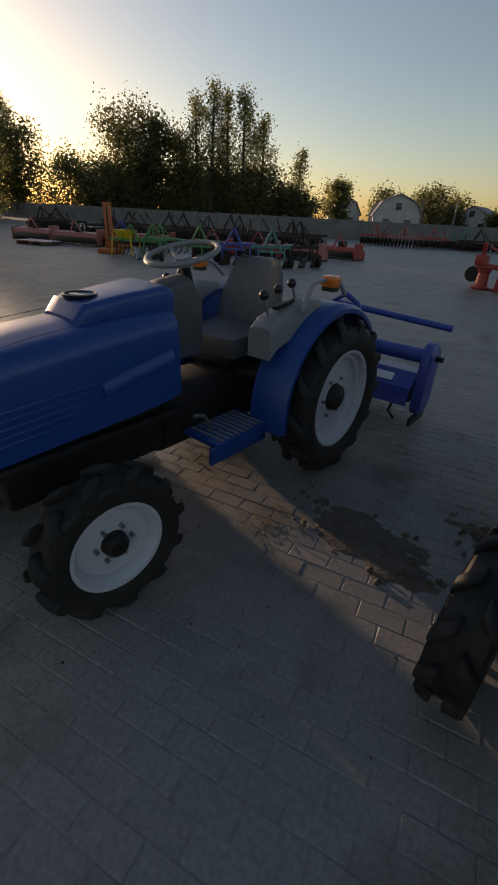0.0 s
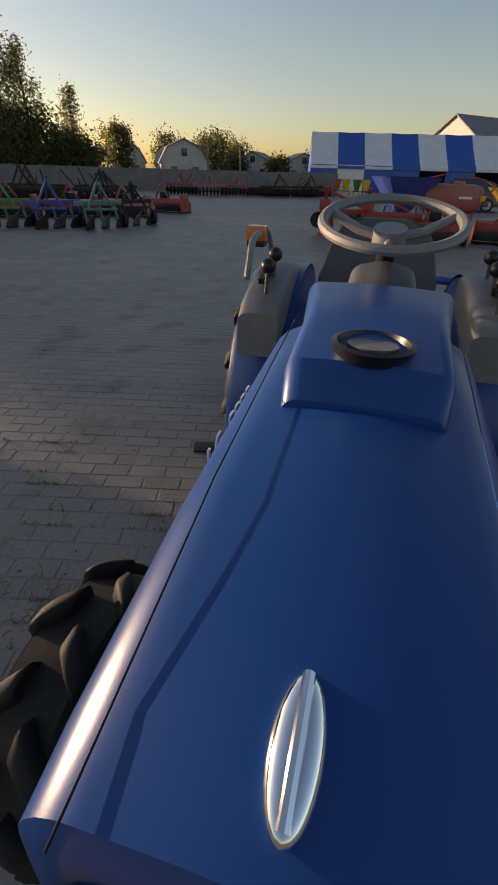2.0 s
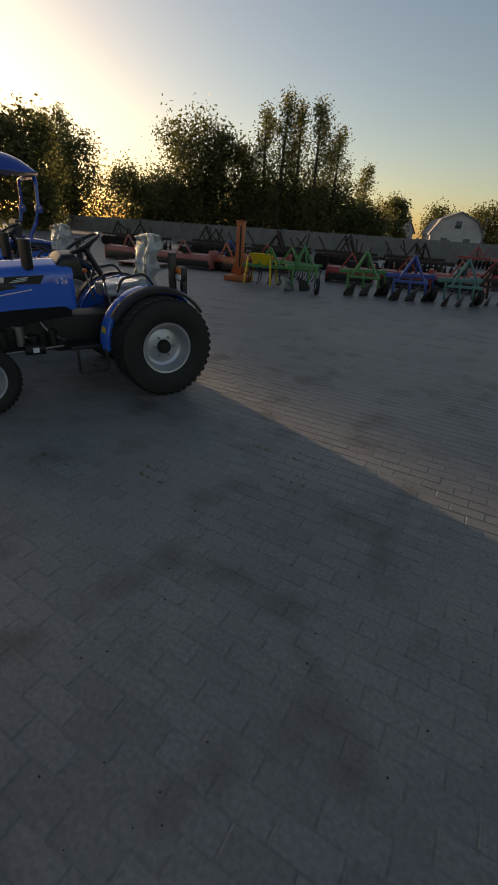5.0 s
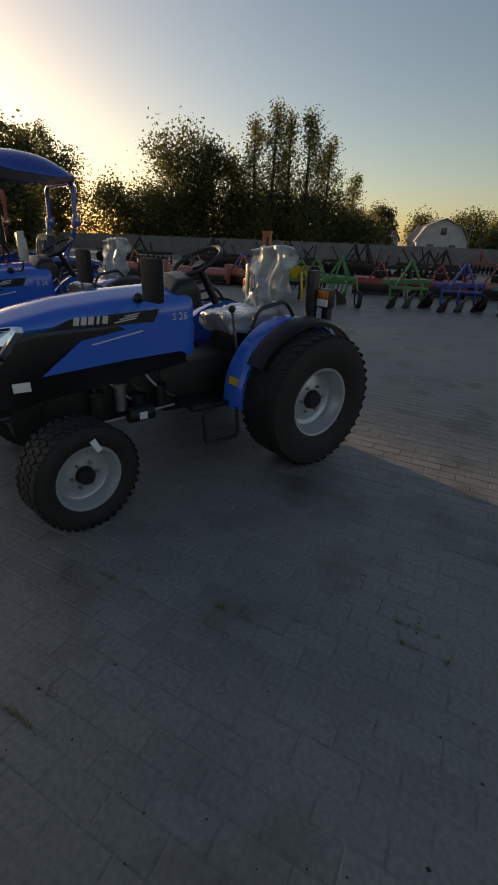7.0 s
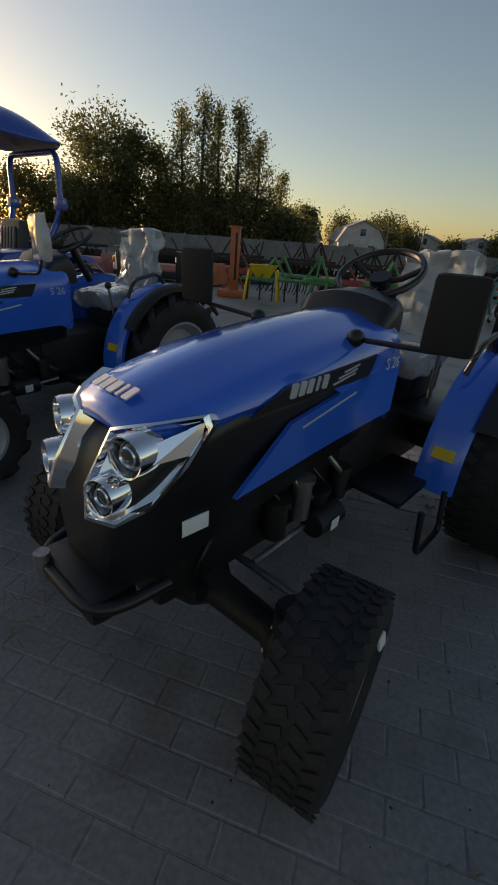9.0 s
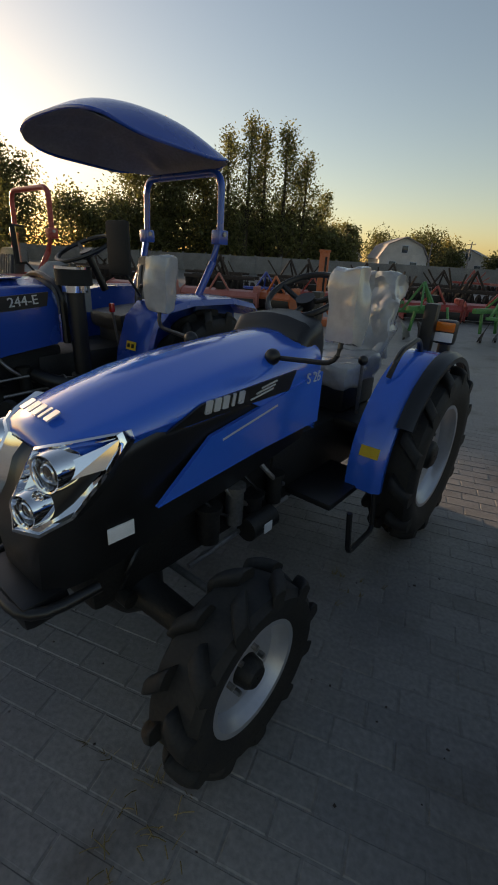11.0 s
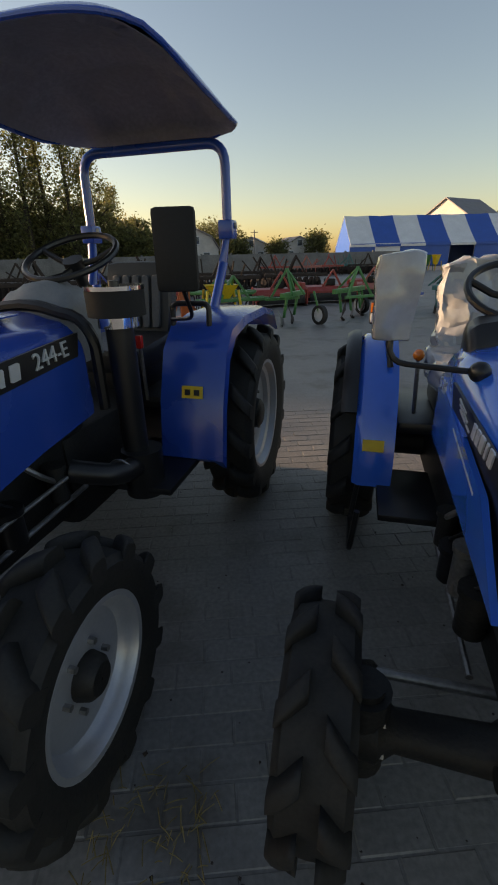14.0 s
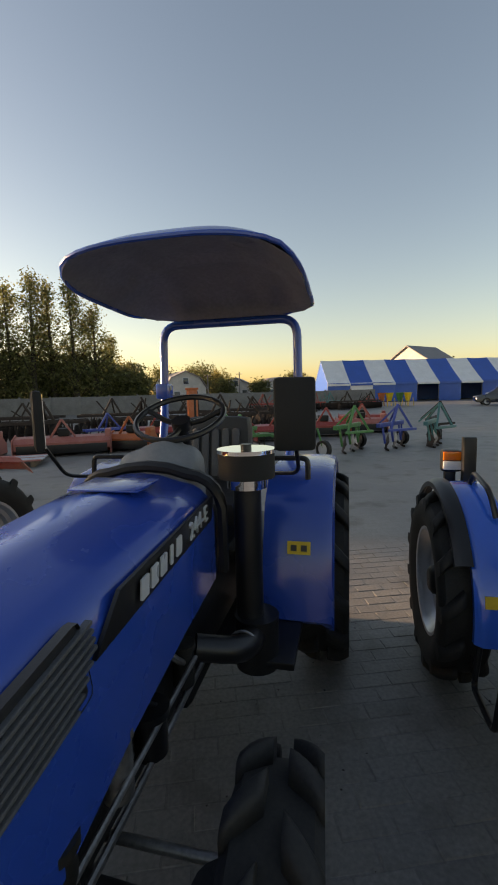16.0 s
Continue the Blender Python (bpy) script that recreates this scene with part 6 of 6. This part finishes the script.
def joint_weeds(seed, n):
    """Small dry weeds rooted in the joints, strewn unevenly over the worn paving."""
    rng = random.Random(seed)
    bm = bmesh.new()
    nests = [(rng.uniform(-3.2, -0.2), rng.uniform(-0.3, 1.5)) for _ in range(26)] + [(rng.uniform(-12.5, 1.5), rng.uniform(0.2, 3.2)) for _ in range(34)]
    for _ in range(n):
        cx, cy = nests[rng.randrange(len(nests))]
        x, y = cx + rng.gauss(0, 0.09), cy + rng.gauss(0, 0.05)
        y = round((y + 1.2) / 0.1) * 0.1 - 1.25
        for k in range(rng.randint(3, 8)):
            a, h = rng.uniform(0, 6.283), rng.uniform(0.006, 0.026)
            d = Vector((math.cos(a), math.sin(a), 0)) * h * rng.uniform(0.4, 1.3)
            p = Vector((x + rng.gauss(0, 0.006), y + rng.gauss(0, 0.004), 0.0))
            sd = Vector((-d.y, d.x, 0)).normalized() * 0.0016
            q = p + d + Vector((0, 0, h))
            bm.faces.new([bm.verts.new(v) for v in (p - sd, p + sd, q + sd * 0.4, q - sd * 0.4)])
    return tagged(part("weeds", bm, DRYGRASS, None, smooth=0), "small dry weeds in the joints of the paving", "weeds", kind="stuff")


joint_weeds(21, 900)


def soil_patch(m, w, d, seed):
    """A thin uneven spread of dry brown soil with clods."""
    rng = random.Random(seed)
    bm = bmesh.new()
    bmesh.ops.create_grid(bm, x_segments=44, y_segments=26, size=0.5)
    dead = []
    for v in bm.verts:
        e = (v.co.x ** 2 + v.co.y ** 2) * 4
        h = noise.fractal(Vector((v.co.x * 5 + seed, v.co.y * 4, 0)), 0.8, 2.0, 4) * 0.5 + 0.35 - e * 0.75
        v.co = Vector((v.co.x * w, v.co.y * d, 0.003 + 0.012 * max(h, 0) if h > 0 else -0.006))
    for f in bm.faces:
        if all(v.co.z < 0 for v in f.verts):
            dead.append(f)
    bmesh.ops.delete(bm, geom=dead, context="FACES")
    for _ in range(60):
        bmesh.ops.create_icosphere(bm, subdivisions=1, radius=rng.uniform(0.006, 0.02), matrix=pose(rng.gauss(0, 0.22) * w, rng.gauss(0, 0.22) * d, 0.006, rng.uniform(0, 90), rng.uniform(0, 90), 0) @ Matrix.Diagonal((1, 1.4, 0.7, 1)))
    ob = part("soil", bm, SOIL, None, smooth=60)
    ob.matrix_basis = m
    return tagged(ob, "spread of dry brown soil clods on the paving", "soil", kind="stuff")


soil_patch(pose(1.05, 0.75, 0, 0, 0, -22), 1.3, 0.55, 3)
soil_patch(pose(1.75, 1.05, 0, 0, 0, -12), 0.8, 0.5, 8)


def scrap_plate(m):
    t = empty("metal_plate", m, "small dark steel plate lying on the paving", "scrap metal")
    part("plate", B((0, 0, 0.008), (0.24, 0.10, 0.012), 0.004, (2, 1, 0)), BLACKIRON, t)
    part("lug", B((0.10, 0.01, 0.022), (0.03, 0.07, 0.02), 0.004), RUST, t)


scrap_plate(pose(-0.76, 1.66, 0, 0, 0, 4))


def litter(seed, n):
    """Leaves, crumbs of soil and grit strewn over the paving."""
    rng = random.Random(seed)
    verts, faces = [], []
    for _ in range(n):
        c = Vector((rng.uniform(-12.5, 2.2), rng.uniform(-0.6, 5.0) , 0.0))
        s = rng.uniform(0.002, 0.006) * (1.6 if rng.random() < 0.06 else 1)
        b = len(verts)
        a = rng.uniform(0, 6.28)
        for k in range(4):
            verts.append((c.x + s * math.cos(a + k * 1.571) * rng.uniform(0.6, 1.4), c.y + s * math.sin(a + k * 1.571) * rng.uniform(0.6, 1.4), 0.001))
        verts.append((c.x, c.y, s * rng.uniform(0.4, 0.9)))
        faces += [(b + k, b + (k + 1) % 4, b + 4) for k in range(4)]
    me = bpy.data.meshes.new("soil_crumbs")
    me.from_pydata(verts, [], faces)
    me.materials.append(RUST)
    return tagged(new("soil_crumbs", me), "crumbs of dark soil and leaf litter on paving", "litter", kind="stuff")


litter(3, 1800)

PW, PH, PZ = 0.2, 0.1, 0.004


def paver_mesh(seed):
    rng = random.Random(seed)
    g, c = 0.002, 0.004
    a, b = PW / 2 - g, PH / 2 - g
    dz = [rng.uniform(-0.0015, 0.0012) for _ in range(4)]
    cs = [(-1, -1), (1, -1), (1, 1), (-1, 1)]
    v = [(sx * a, sy * b, -0.004) for sx, sy in cs] + [(sx * a, sy * b, -0.002 + d) for (sx, sy), d in zip(cs, dz)] + [(sx * (a - c), sy * (b - c), 0.001 + d) for (sx, sy), d in zip(cs, dz)]
    f = [(8, 9, 10, 11)]
    for k in range(4):
        n = (k + 1) % 4
        f += [(k, n, 4 + n, 4 + k), (4 + k, 4 + n, 8 + n, 8 + k)]
    return v, f


variants = []
for q_ in range(8):
    v_, f_ = paver_mesh(q_)
    me = bpy.data.meshes.new("paver")
    me.from_pydata(v_, [], f_)
    me.materials.append(PAVER)
    variants.append((me, np.array(v_), f_))
rng_ = random.Random(9)
bv, bf, singles, off = [], [], 0, 0
for r_ in range(int(7.0 / PH)):
    for c_ in range(int(16.5 / PW)):
        px = -13.5 + c_ * PW + (PW / 2 if r_ % 2 else 0)
        py = -1.2 + r_ * PH
        me, va, fa = variants[rng_.randrange(8)]
        if -1.9 < px < -0.3 and 0.2 < py < 2.1 and singles < 300:
            ob = new("paver", me)
            ob.parent, ob.location = ground, (px, py, -0.001)
            singles += 1
        else:
            bv.append(va + np.array((px, py, -0.001 + rng_.uniform(-0.0008, 0.0008))))
            bf += [tuple(i + off for i in f) for f in fa]
            off += len(va)
me = bpy.data.meshes.new("pavers")
me.from_pydata(np.concatenate(bv).tolist(), [], bf)
me.materials.append(PAVER)
pv = tagged(new("pavers", me), "worn grey concrete paving blocks in running bond", kind="stuff")
pv.parent = ground
